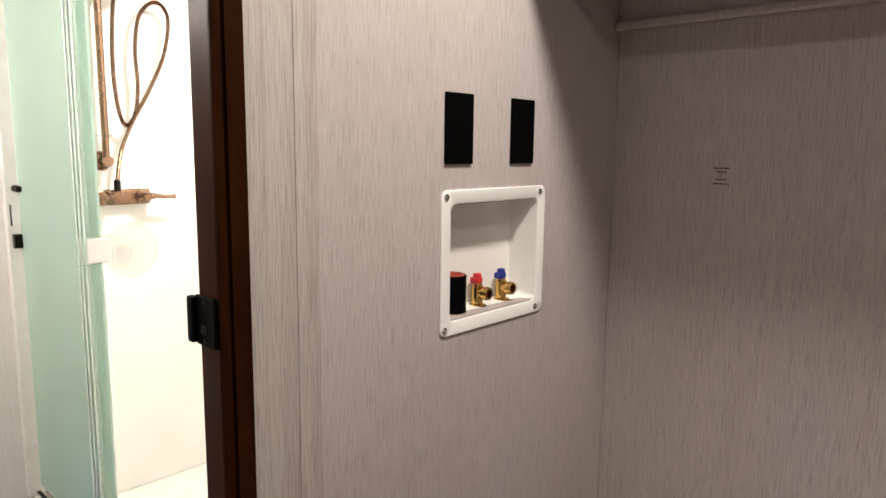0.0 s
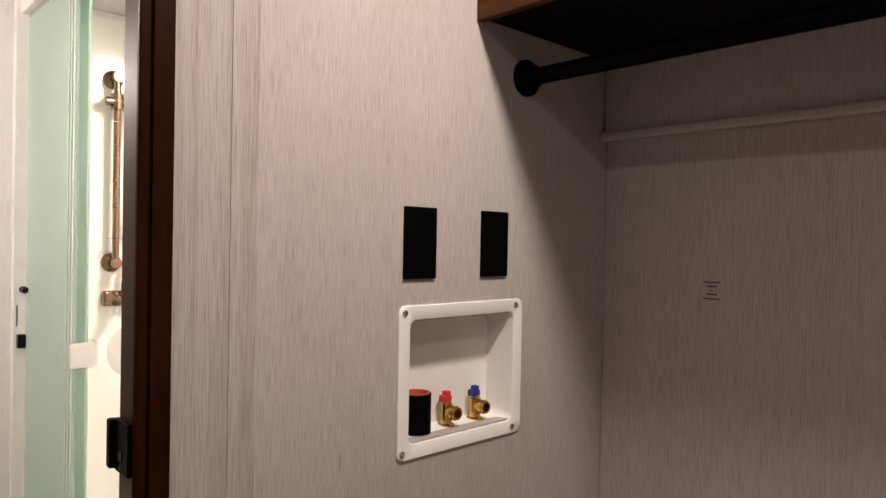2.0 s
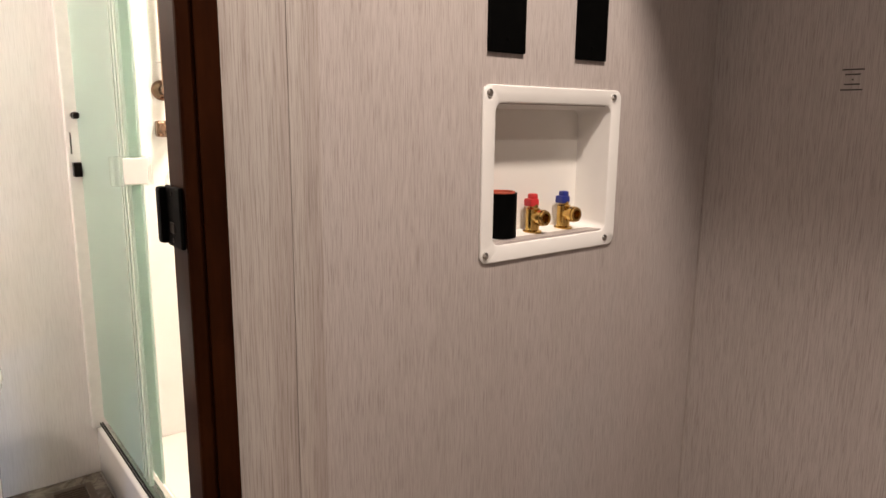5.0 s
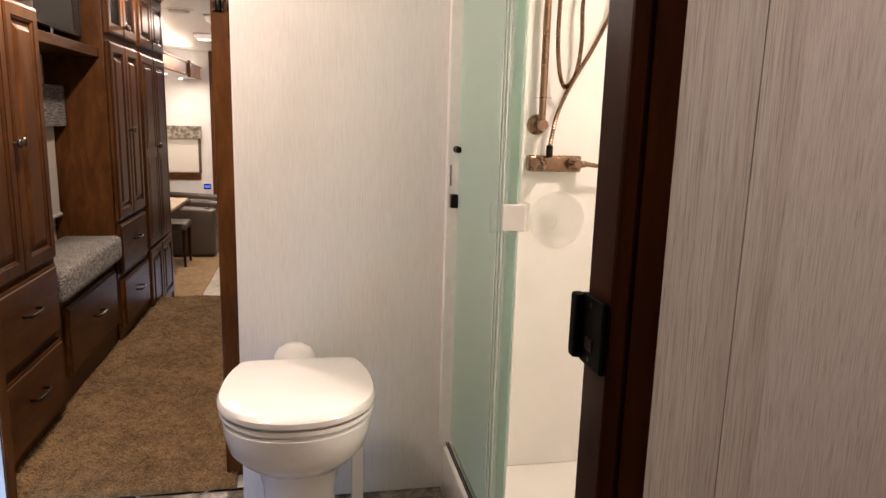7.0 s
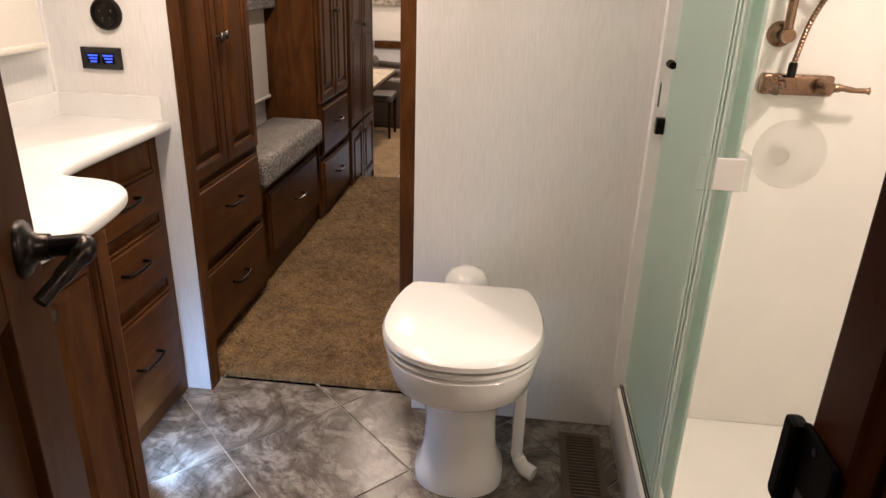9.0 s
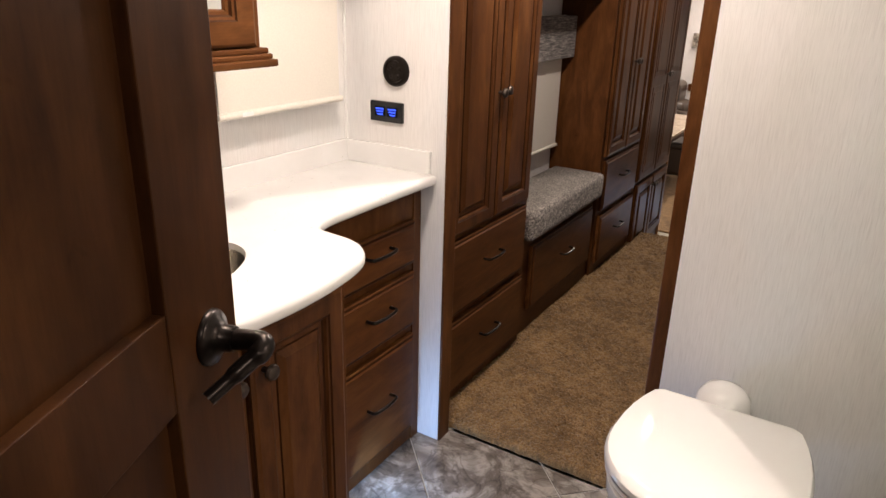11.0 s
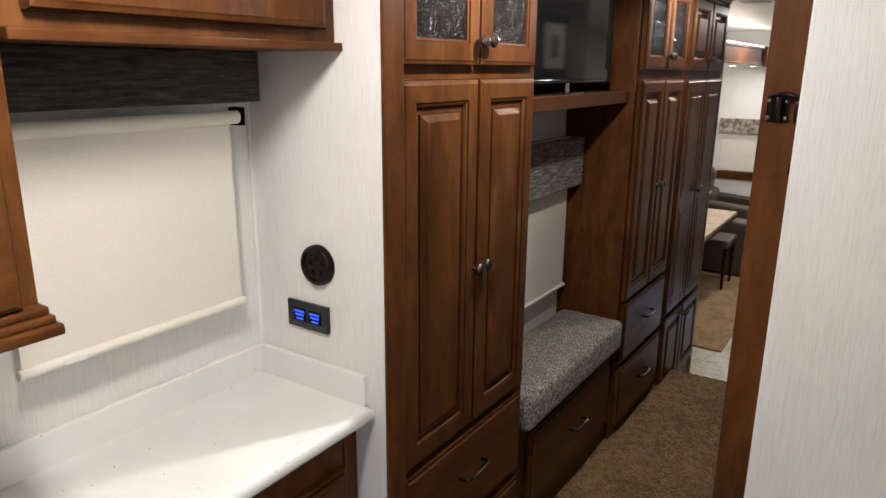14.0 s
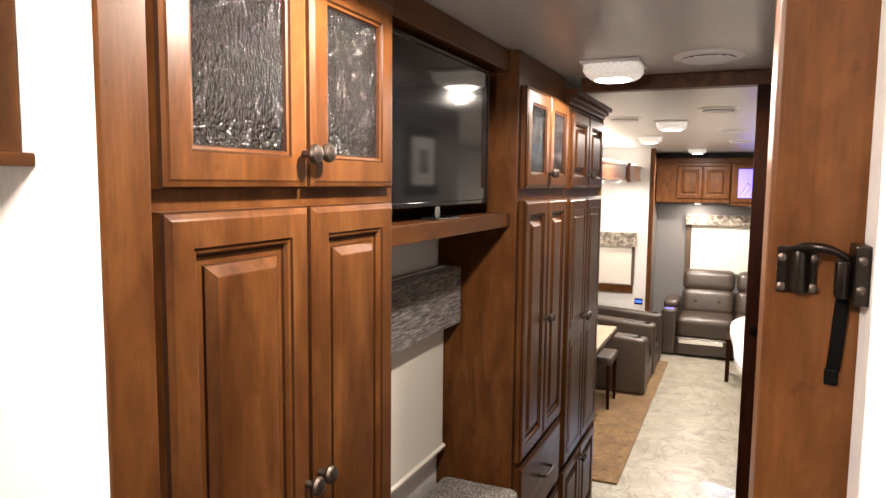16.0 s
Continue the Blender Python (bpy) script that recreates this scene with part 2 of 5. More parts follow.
def crystal_mat():
    m, n, l, b = mat("cut_crystal")
    c = n.new("ShaderNodeTexChecker")
    c.inputs["Scale"].default_value = 90
    l.new(coords(n, l, (1, 1, 1), (0, 0, radians(45))).outputs[0], c.inputs["Vector"])
    r = ramp(n, [(0.2, (0.52, 0.51, 0.49)), (0.8, (0.86, 0.85, 0.83))])
    l.new(c.outputs[1], r.inputs[0])
    l.new(r.outputs[0], b.inputs["Base Color"])
    b.inputs["Roughness"].default_value = 0.15
    b.inputs["Emission Color"].default_value = (1.0, 0.93, 0.82, 1)
    b.inputs["Emission Strength"].default_value = 0.45
    bump(n, l, b, c.outputs[1], 0.8, 0.003)
    return m


CRYSTAL = crystal_mat()


def seeded_glass():
    m, n, l, b = mat("dark_seeded_glass")
    v = noise_tex(n, l, coords(n, l, (1, 1, 0.55)), 250, 1.5, 0.5)
    b.inputs["Base Color"].default_value = (0.008, 0.0075, 0.007, 1)
    b.inputs["Roughness"].default_value = 0.10
    b.inputs["Specular IOR Level"].default_value = 0.7
    bump(n, l, b, v.outputs[0], 1.0, 0.012)
    return m


SEEDED = seeded_glass()


def tweed(name, dark, lite, scale, stretch):
    m, n, l, b = mat(name)
    t = noise_tex(n, l, coords(n, l, stretch), scale, 4, 0.7)
    t2 = noise_tex(n, l, coords(n, l, (1, 1, 1)), scale * 0.35, 3)
    r = ramp(n, [(0.40, dark), (0.53, tuple(0.5 * (p + q) for p, q in zip(dark, lite))), (0.62, lite)])
    l.new(t.outputs[0], r.inputs[0])
    r2 = ramp(n, [(0.3, (0.6, 0.6, 0.6)), (0.65, (1, 1, 1))])
    l.new(t2.outputs[0], r2.inputs[0])
    l.new(mixc(n, l, 1.0, r.outputs[0], r2.outputs[0], "MULTIPLY"), b.inputs["Base Color"])
    b.inputs["Roughness"].default_value = 0.9
    b.inputs["Sheen Weight"].default_value = 0.15
    bump(n, l, b, t.outputs[0], 0.8, 0.003)
    return m


TWEED = tweed("grey_tweed", (0.040, 0.032, 0.028), (0.50, 0.45, 0.40), 95, (1, 1.8, 1.8))
VALANCE = tweed("dark_slub_fabric", (0.006, 0.0045, 0.0035), (0.066, 0.052, 0.042), 150, (0.10, 1, 1))
VALANCE_GREY = tweed("grey_slub_fabric", (0.05, 0.042, 0.038), (0.36, 0.32, 0.29), 150, (0.10, 1, 1))
PATTERN = tweed("patterned_fabric", (0.12, 0.10, 0.08), (0.50, 0.44, 0.36), 22, (1, 1, 1))


def carpet_mat():
    m, n, l, b = mat("brown_carpet")
    v = coords(n, l, (1, 1, 1))
    tuft = noise_tex(n, l, v, 210, 4, 0.7)
    swirl = noise_tex(n, l, v, 26, 4, 0.6, 0.6)
    tread = noise_tex(n, l, v, 5, 3, 0.55, 0.8)
    a = ramp(n, [(0.36, (0.110, 0.063, 0.026)), (0.52, (0.195, 0.118, 0.051)), (0.66, (0.290, 0.187, 0.088))])
    l.new(tuft.outputs[0], a.inputs[0])
    s1 = ramp(n, [(0.34, (0.66, 0.63, 0.60)), (0.52, (1, 1, 1)), (0.66, (1.18, 1.18, 1.2))])
    l.new(swirl.outputs[0], s1.inputs[0])
    s2 = ramp(n, [(0.38, (0.80, 0.79, 0.78)), (0.58, (1.08, 1.08, 1.08))])
    l.new(tread.outputs[0], s2.inputs[0])
    col = mixc(n, l, 1.0, a.outputs[0], s1.outputs[0], "MULTIPLY")
    l.new(mixc(n, l, 1.0, col, s2.outputs[0], "MULTIPLY"), b.inputs["Base Color"])
    b.inputs["Roughness"].default_value = 0.95
    b.inputs["Specular IOR Level"].default_value = 0.1
    b.inputs["Sheen Weight"].default_value = 0.2
    bump(n, l, b, swirl.outputs[0], 0.6, 0.010)
    return m


CARPET = carpet_mat()


def stone(name, dark, mid, lite, scale=5.0, rough=0.30):
    m, n, l, b = mat(name)
    oi = n.new("ShaderNodeObjectInfo")
    v = coords(n, l, (1, 1, 1))
    add = n.new("ShaderNodeVectorMath")
    add.operation = "ADD"
    mul = n.new("ShaderNodeMath")
    mul.operation = "MULTIPLY"
    mul.inputs[1].default_value = 37.0
    l.new(oi.outputs["Random"], mul.inputs[0])
    l.new(v.outputs[0], add.inputs[0])
    l.new(mul.outputs[0], add.inputs[1])
    t = noise_tex(n, l, add, scale, 9, 0.66, 1.6)
    r = ramp(n, [(0.30, dark), (0.48, mid), (0.60, lite), (0.72, mid)])
    l.new(t.outputs[0], r.inputs[0])
    vein = noise_tex(n, l, add, scale * 0.9, 4, 0.5, 2.5)
    rv = ramp(n, [(0.47, (1, 1, 1)), (0.50, (0.45, 0.42, 0.40)), (0.53, (1, 1, 1))])
    l.new(vein.outputs[0], rv.inputs[0])
    col = mixc(n, l, 0.7, r.outputs[0], rv.outputs[0], "MULTIPLY")
    l.new(col, b.inputs["Base Color"])
    b.inputs["Roughness"].default_value = rough
    bump(n, l, b, t.outputs[0], 0.5, 0.004)
    return m


TILE = stone("stone_vinyl", (0.048, 0.037, 0.028), (0.140, 0.116, 0.093), (0.31, 0.272, 0.230), rough=0.22)
TILE_PALE = stone("pale_stone_vinyl", (0.225, 0.200, 0.150), (0.285, 0.262, 0.205), (0.35, 0.330, 0.27), 3.2, 0.34)
GROUT = plain("pale_grout", (0.34, 0.315, 0.28), 0.8)


def counter_mat():
    m, n, l, b = mat("speckled_solid_surface")
    v = n.new("ShaderNodeTexVoronoi")
    v.inputs["Scale"].default_value = 120
    mp = coords(n, l, (1, 1, 1))
    l.new(mp.outputs[0], v.inputs["Vector"])
    near = n.new("ShaderNodeMath")
    near.operation = "LESS_THAN"
    near.inputs[1].default_value = 0.16
    l.new(v.outputs["Distance"], near.inputs[0])
    few = n.new("ShaderNodeMath")
    few.operation = "GREATER_THAN"
    few.inputs[1].default_value = 0.95
    sep = n.new("ShaderNodeSeparateColor")
    l.new(v.outputs["Color"], sep.inputs[0])
    l.new(sep.outputs[0], few.inputs[0])
    both = n.new("ShaderNodeMath")
    both.operation = "MULTIPLY"
    l.new(near.outputs[0], both.inputs[0])
    l.new(few.outputs[0], both.inputs[1])
    tone = ramp(n, [(0.2, (0.05, 0.045, 0.04)), (0.8, (0.42, 0.36, 0.30))])
    l.new(sep.outputs[1], tone.inputs[0])
    cl = noise_tex(n, l, mp, 9, 4)
    base = ramp(n, [(0.3, (0.74, 0.735, 0.72)), (0.7, (0.80, 0.795, 0.78))])
    l.new(cl.outputs[0], base.inputs[0])
    l.new(mixc(n, l, both.outputs[0], base.outputs[0], tone.outputs[0]), b.inputs["Base Color"])
    b.inputs["Roughness"].default_value = 0.22
    return m


COUNTER = counter_mat()

# ---- building helpers ----


def link(name, bm, material, parent=None, smooth=False, second=None):
    me = bpy.data.meshes.new(name)
    bmesh.ops.recalc_face_normals(bm, faces=bm.faces)
    bm.to_mesh(me)
    bm.free()
    me.materials.append(material)
    if second:
        me.materials.append(second)
    if smooth:
        me.polygons.foreach_set("use_smooth", [True] * len(me.polygons))
        me.set_sharp_from_angle(angle=radians(40))
    ob = new(name, me)
    if parent:
        ob.parent = parent
        if parent.type == "EMPTY":
            ob.matrix_parent_inverse = Matrix.Translation(-parent.location)
    return ob


def part(name, bm, material, parent, label="", smooth=False, second=None):
    ob = link(name, bm, material, parent, smooth, second)
    return tagged(ob, label) if label else ob


def thing(name, place, label, category, group=""):
    ob = new(name)
    ob.empty_display_size = 0.05
    ob.location = place
    return tagged(ob, label, category, group)


def structure(name, bm, material, label="", category="", smooth=False):
    return tagged(link(name, bm, material, None, smooth), label, category, "", "structure")


def block(x0, x1, y0, y1, z0, z1, bevel=0.0, bm=None, seg=2):
    bm = bm or bmesh.new()
    made = bmesh.ops.create_cube(bm, size=1)["verts"]
    for v in made:
        v.co = Vector((x0 + (v.co.x + 0.5) * (x1 - x0), y0 + (v.co.y + 0.5) * (y1 - y0), z0 + (v.co.z + 0.5) * (z1 - z0)))
    if bevel:
        edges = list({e for v in made for e in v.link_edges})
        bmesh.ops.bevel(bm, geom=edges, offset=bevel, segments=seg, affect="EDGES", profile=0.6)
    return bm


def lathe(profile, origin, axis="z", steps=28, bm=None):
    """A turned shape: profile of (radius, height)."""
    bm = bm or bmesh.new()
    rings = []
    turn = {"z": Matrix.Identity(3), "y": Matrix.Rotation(radians(-90), 3, "X"), "x": Matrix.Rotation(radians(90), 3, "Y")}[axis]
    for r, h in profile:
        rings.append([bm.verts.new(turn @ Vector((r * math.cos(a), r * math.sin(a), h)) + Vector(origin)) for a in (2 * math.pi * i / steps for i in range(steps))])
    for a, b in zip(rings, rings[1:]):
        for i in range(steps):
            bm.faces.new((a[i], a[(i + 1) % steps], b[(i + 1) % steps], b[i]))
    bm.faces.new(rings[0])
    bm.faces.new(rings[-1])
    return bm


def tube(points, radius, steps=10, bm=None, closed=False):
    bm = bm or bmesh.new()
    pts = [Vector(p) for p in points]
    rings, ref = [], None
    for i, p in enumerate(pts):
        d = (pts[min(i + 1, len(pts) - 1)] - pts[max(i - 1, 0)]).normalized()
        ref = ref if ref is not None else (Vector((0, 0, 1)) if abs(d.z) < 0.9 else Vector((1, 0, 0)))
        u = d.cross(ref).normalized()
        ref = u.cross(d).normalized()
        r = radius[i] if isinstance(radius, (list, tuple)) else radius
        rings.append([bm.verts.new(p + (u * math.cos(a) + ref * math.sin(a)) * r) for a in (2 * math.pi * k / steps for k in range(steps))])
    for a, b in zip(rings, rings[1:]):
        for k in range(steps):
            bm.faces.new((a[k], a[(k + 1) % steps], b[(k + 1) % steps], b[k]))
    bm.faces.new(rings[0])
    bm.faces.new(rings[-1])
    return bm


def spline(points, steps=8):
    """A smooth line through the points."""
    p = [Vector(q) for q in points]
    p = [p[0] * 2 - p[1]] + p + [p[-1] * 2 - p[-2]]
    out = []
    for i in range(1, len(p) - 2):
        for k in range(steps):
            t = k / steps
            out.append(0.5 * (2 * p[i] + (p[i + 1] - p[i - 1]) * t + (2 * p[i - 1] - 5 * p[i] + 4 * p[i + 1] - p[i + 2]) * t * t + (3 * p[i] - p[i - 1] - 3 * p[i + 1] + p[i + 2]) * t ** 3))
    return out + [p[-2]]


def slab(outline, z0, z1, bevel=0.0, bm=None, seg=3):
    bm = bm or bmesh.new()
    low = [bm.verts.new((x, y, z0)) for x, y in outline]
    top = [bm.verts.new((x, y, z1)) for x, y in outline]
    n = len(low)
    a, b = bm.faces.new(low), bm.faces.new(top)
    for i in range(n):
        bm.faces.new((low[i], low[(i + 1) % n], top[(i + 1) % n], top[i]))
    if bevel:
        bmesh.ops.bevel(bm, geom=list(a.edges) + list(b.edges), offset=bevel, segments=seg, affect="EDGES", profile=0.5)
    return bm


def nested(x0, x1, z0, z1, y, rings, bm=None, glazed=()):
    """A framed front facing +y: rings of (inset, height above y), closed by the last one."""
    bm = bm or bmesh.new()
    loops = []
    for inset, h in rings:
        loops.append([bm.verts.new(c) for c in ((x0 + inset, y + h, z0 + inset), (x1 - inset, y + h, z0 + inset), (x1 - inset, y + h, z1 - inset), (x0 + inset, y + h, z1 - inset))])
    for k, (a, b) in enumerate(zip(loops, loops[1:])):
        for i in range(4):
            bm.faces.new((a[i], a[(i + 1) % 4], b[(i + 1) % 4], b[i])).material_index = 1 if k in glazed else 0
    bm.faces.new(loops[0])
    bm.faces.new(loops[-1])
    return bm


RAISED = [(0, 0), (0, 0.014), (0.003, 0.018), (0.009, 0.020), (0.012, 0.022), (0.046, 0.022), (0.049, 0.019), (0.053, 0.018), (0.056, 0.012), (0.060, 0.010), (0.070, 0.010), (0.072, 0.013), (0.084, 0.020), (0.086, 0.0215), (0.088, 0.022)]
FLAT = [(0, 0), (0, 0.013), (0.004, 0.016), (0.010, 0.018), (0.014, 0.022), (0.016, 0.022)]
FRAME = [(0, 0), (0, 0.014), (0.003, 0.018), (0.009, 0.020), (0.012, 0.022), (0.046, 0.022), (0.049, 0.019), (0.053, 0.018), (0.056, 0.010)]


def knob(parent, x, y, z):
    part("knob", lathe([(0.006, 0), (0.0055, 0.012), (0.009, 0.014), (0.0145, 0.018), (0.0155, 0.022), (0.013, 0.027), (0.006, 0.030)], (x, y, z), "y", 18), PEWTER, parent, "aged pewter knob", True)


def pull(parent, x, y, z, w=0.10):
    pts = spline([(x - w / 2, y - 0.002, z), (x - w / 2, y + 0.018, z), (x - w * 0.40, y + 0.027, z), (x, y + 0.031, z), (x + w * 0.40, y + 0.027, z), (x + w / 2, y + 0.018, z), (x + w / 2, y - 0.002, z)], 5)
    part("handle", tube(pts, 0.0048, 8), BRONZE, parent, "dark bronze bar handle", True)


def raised_door(parent, x0, x1, z0, z1, y, knob_at=None, mid=None):
    if mid:
        bm = nested(x0, x1, z0, z1, y, RAISED[:5] + [(0.02, 0.022)], None, (1,))
        for a, b in ((z0 + 0.046, mid - 0.024), (mid + 0.024, z1 - 0.046)):
            nested(x0 + 0.046, x1 - 0.046, a, b, y + 0.002, [(0, 0), (0, 0.0225), (0.006, 0.0215), (0.010, 0.012), (0.020, 0.012), (0.032, 0.021), (0.036, 0.0225)], bm, (2, 3))
        d = part("door", bm, WOOD, parent, second=GLAZE)
    else:
        d = part("door", nested(x0, x1, z0, z1, y, RAISED, None, (1, 5, 8, 10)), WOOD, parent, second=GLAZE)
    if knob_at:
        knob(d, knob_at[0], y + 0.022, knob_at[1])
    return d


def glass_door(parent, x0, x1, z0, z1, y, knob_at=None):
    d = part("door", nested(x0, x1, z0, z1, y, FRAME, None, (1, 5, 7)), WOOD, parent, second=GLAZE)
    part("pane", block(x0 + 0.055, x1 - 0.055, y + 0.009, y + 0.0125, z0 + 0.055, z1 - 0.055), SEEDED, d, "dark seeded glass pane")
    if knob_at:
        knob(d, knob_at[0], y + 0.022, knob_at[1])
    return d


def drawer(parent, x0, x1, z0, z1, y, handle_w=0.10):
    d = part("drawer", nested(x0, x1, z0, z1, y, FLAT, None, (2,)), WOOD_H, parent, second=GLAZE)
    pull(d, (x0 + x1) / 2, y + 0.022, (z0 + z1) / 2 + 0.02, handle_w)
    return d


# ---- shell ----
YL, YR, XB, XP = -0.265, 2.215, -1.41, -1.465
structure("floor_bathroom", block(-1.50, 0.0, YL, 1.34, -0.03, -0.003), GROUT, "pale grout under stone-look floor", "floor")
# closet floor is out of view; dark tile chosen to cut bounce on the walls
structure("floor_closet", block(0.0, 1.9, YL, YR, -0.03, 0.0), TILE, "unseen closet floor, kept dark to lower bounce light", "floor")
structure("wall_closet_side", block(-0.06, 1.9, YR, YR + 0.05, 0, 2.06), PAPER, "beige grasscloth-textured closet side wall", "wall")
structure("wall_closet_back", block(1.9, 1.95, YL, YR + 0.05, 0, 2.06), PAPER, "beige textured closet wall", "wall")
structure("wall_left", block(-4.60, 1.9, YL - 0.05, YL, -0.55, 2.06), PALE, "pale textured side wall", "wall")
structure("ceiling_closet", block(-0.075, 1.95, YL - 0.05, YR + 0.05, 2.06, 2.10), CEILING, "off-white closet ceiling", "ceiling")
structure("ceiling_bathroom", block(-1.465, -0.075, YL - 0.05, YR + 0.05, CEIL, CEIL + 0.05), CEILING, "off-white bathroom ceiling", "ceiling")
structure("ceiling_hall", block(-10.6, -1.465, -1.4, YR + 0.05, CEIL, CEIL + 0.05), CEILING, "grey-white ceiling with soft sheen", "ceiling")

# washer wall: a frame of four slabs round the recessed valve box
BY0, BY1, BZ0, BZ1 = 1.640, 1.904, 0.892, 1.099
bm = block(-0.06, 0.0, 1.235, BY0, 0, 2.06)
block(-0.06, 0.0, BY1, YR, 0, 2.06, bm=bm)
block(-0.06, 0.0, BY0, BY1, 0, BZ0, bm=bm)
block(-0.06, 0.0, BY0, BY1, BZ1, 2.06, bm=bm)
structure("wall_washer", bm, PAPER, "beige grasscloth-textured partition wall", "wall")
structure("wall_shower_back", block(-0.075, -0.0605, 1.345, YR, 0, 2.0), ACRYLIC, "white acrylic shower wall", "wall")
structure("trim_batten", block(0.0, 0.0034, 1.236, 1.306, 0, 2.06, 0.0007), PAPER_BATTEN, "streaked vinyl batten", "trim")
structure("trim_batten", block(0.0025, 0.0036, 1.3150, 1.3335, 0, 2.06, 0.0004), PAPER_BATTEN, "narrow streaked vinyl batten", "trim")
structure("trim_batten", block(0.0, 0.0024, 1.3062, 1.356, 0, 2.06, 0.0007), PAPER_ROSE, "streaked vinyl batten", "trim")
structure("trim_corner", block(0.0005, 0.0030, YR - 0.0030, YR - 0.0005, 0, 2.06), PAPER_ROSE, "thin dark corner joint", "trim")
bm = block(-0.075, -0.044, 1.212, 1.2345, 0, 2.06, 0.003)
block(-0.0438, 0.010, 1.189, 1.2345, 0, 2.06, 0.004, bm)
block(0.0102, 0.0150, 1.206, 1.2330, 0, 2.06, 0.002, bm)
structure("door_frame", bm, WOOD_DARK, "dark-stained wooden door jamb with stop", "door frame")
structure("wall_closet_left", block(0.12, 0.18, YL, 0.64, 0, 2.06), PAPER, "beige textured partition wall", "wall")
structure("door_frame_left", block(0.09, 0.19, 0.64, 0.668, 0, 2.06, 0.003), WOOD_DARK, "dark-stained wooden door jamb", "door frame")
structure("wall_over_door", block(-0.075, 0.20, 0.64, 1.205, 1.98, 2.06), PALE, "pale wall over the doorway", "wall")

structure("wall_vanity_end", block(XP, XB, YL, 0.080, 0, CEIL, 0.002), PALE, "pale textured bathroom partition", "wall")
structure("wall_toilet", block(-1.5735, XB, 0.727, YR, 0, CEIL, 0.002), PALE, "pale textured wall behind the toilet", "wall")
structure("wall_right", block(-4.60, -1.5745, 0.760, 0.80, -0.55, CEIL), GREY_WALL, "dark grey hallway wall", "wall")
bm = block(-1.70, -1.575, 0.658, 0.7595, 0, CEIL, 0.004)
structure("door_frame_hall", bm, WOOD, "brown wooden pocket-door jamb", "door frame")
structure("trim_end", block(XP - 0.002, XB + 0.001, 0.0805, 0.087, 0, CEIL, 0.002), WOOD, "cherry wood casing on the partition end", "trim")
structure("trim_corner", block(XB, XB + 0.006, YL, YL + 0.008, 0.92, CEIL, 0.002), WHITE, "white corner bead", "trim")

# shower surround
structure("wall_shower_end", block(XB, XB + 0.012, 1.40, YR - 0.012, 0.061, CEIL - 0.02, 0.003), ACRYLIC, "glossy cream acrylic shower wall", "shower wall")
structure("wall_shower_side", block(XB + 0.012, -0.075, YR - 0.012, YR, 0.061, CEIL - 0.02), ACRYLIC, "glossy cream acrylic shower wall", "shower wall")
structure("wall_side", block(-1.465, -0.06, YR, YR + 0.05, 0, CEIL), PALE, "pale side wall", "wall")
bm = block(-1.41, -0.075, 1.334, 1.40, 0.0, 0.155, 0.012, seg=3)
block(-1.41, -0.075, 1.40, YR, 0.0, 0.06, bm=bm)
structure("shower_pan", bm, ACRYLIC, "white acrylic shower pan with raised curb", "shower pan", True)

# hall and living floors
structure("subfloor_hall", block(-3.82, -1.48, YL, 0.76, -0.06, 0.0), GROUT, "hall subfloor", "floor")
structure("step", block(-4.10, -3.82, -0.2, 0.78, -0.51, -0.17), CARPET, "carpeted step down", "step")
structure("step", block(-4.38, -4.10, -0.2, 0.78, -0.51, -0.34), CARPET, "carpeted step down", "step")
structure("floor_living", block(-10.6, -3.82, -1.4, 2.3, -0.56, -0.51), TILE_PALE, "pale grey-green stone-look vinyl floor", "floor")
structure("floor_living_carpet", block(-9.0, -5.50, -1.3, -0.045, -0.51, -0.495, 0.006), CARPET, "brown carpet on the slide-out floor", "carpet")


def pile(name, x0, x1, y0, y1, step, z, label):
    """A carpet as a finely crumpled sheet with an uneven edge."""
    nx, ny = int((x1 - x0) / step) + 1, int((y1 - y0) / step) + 1
    gx, gy = np.meshgrid(np.linspace(x0, x1, nx), np.linspace(y0, y1, ny), indexing="ij")
    rng = np.random.default_rng(5)
    coarse = rng.normal(0, 1, (nx // 12 + 2, ny // 12 + 2))
    ix, iy = np.arange(nx) / 12, np.arange(ny) / 12
    a, b = ix.astype(int), iy.astype(int)
    fx, fy = (ix - a)[:, None], (iy - b)[None, :]
    soft = coarse[a][:, b] * (1 - fx) * (1 - fy) + coarse[a + 1][:, b] * fx * (1 - fy) + coarse[a][:, b + 1] * (1 - fx) * fy + coarse[a + 1][:, b + 1] * fx * fy
    gz = z + 0.0022 * soft + rng.uniform(-0.0035, 0.0035, (nx, ny))
    gx = gx + rng.uniform(-0.4, 0.4, (nx, ny)) * step
    gy = gy + rng.uniform(-0.4, 0.4, (nx, ny)) * step
    gz[0, :] = gz[-1, :] = 0.0
    gz[-2, :] -= 0.004
    co = np.stack([gx, gy, gz], -1).reshape(-1, 3)
    i = np.arange(nx * ny).reshape(nx, ny)
    quads = np.stack([i[:-1, :-1], i[1:, :-1], i[1:, 1:], i[:-1, 1:]], -1).reshape(-1, 4)
    me = bpy.data.meshes.new(name)
    me.from_pydata(co.tolist(), [], quads.tolist())
    me.materials.append(CARPET)
    return tagged(new(name, me), label, "carpet", "", "structure")


pile("carpet_hall", -3.84, -1.492, -0.03, 0.695, 0.0055, 0.014, "plush brown cut-pile hallway carpet")

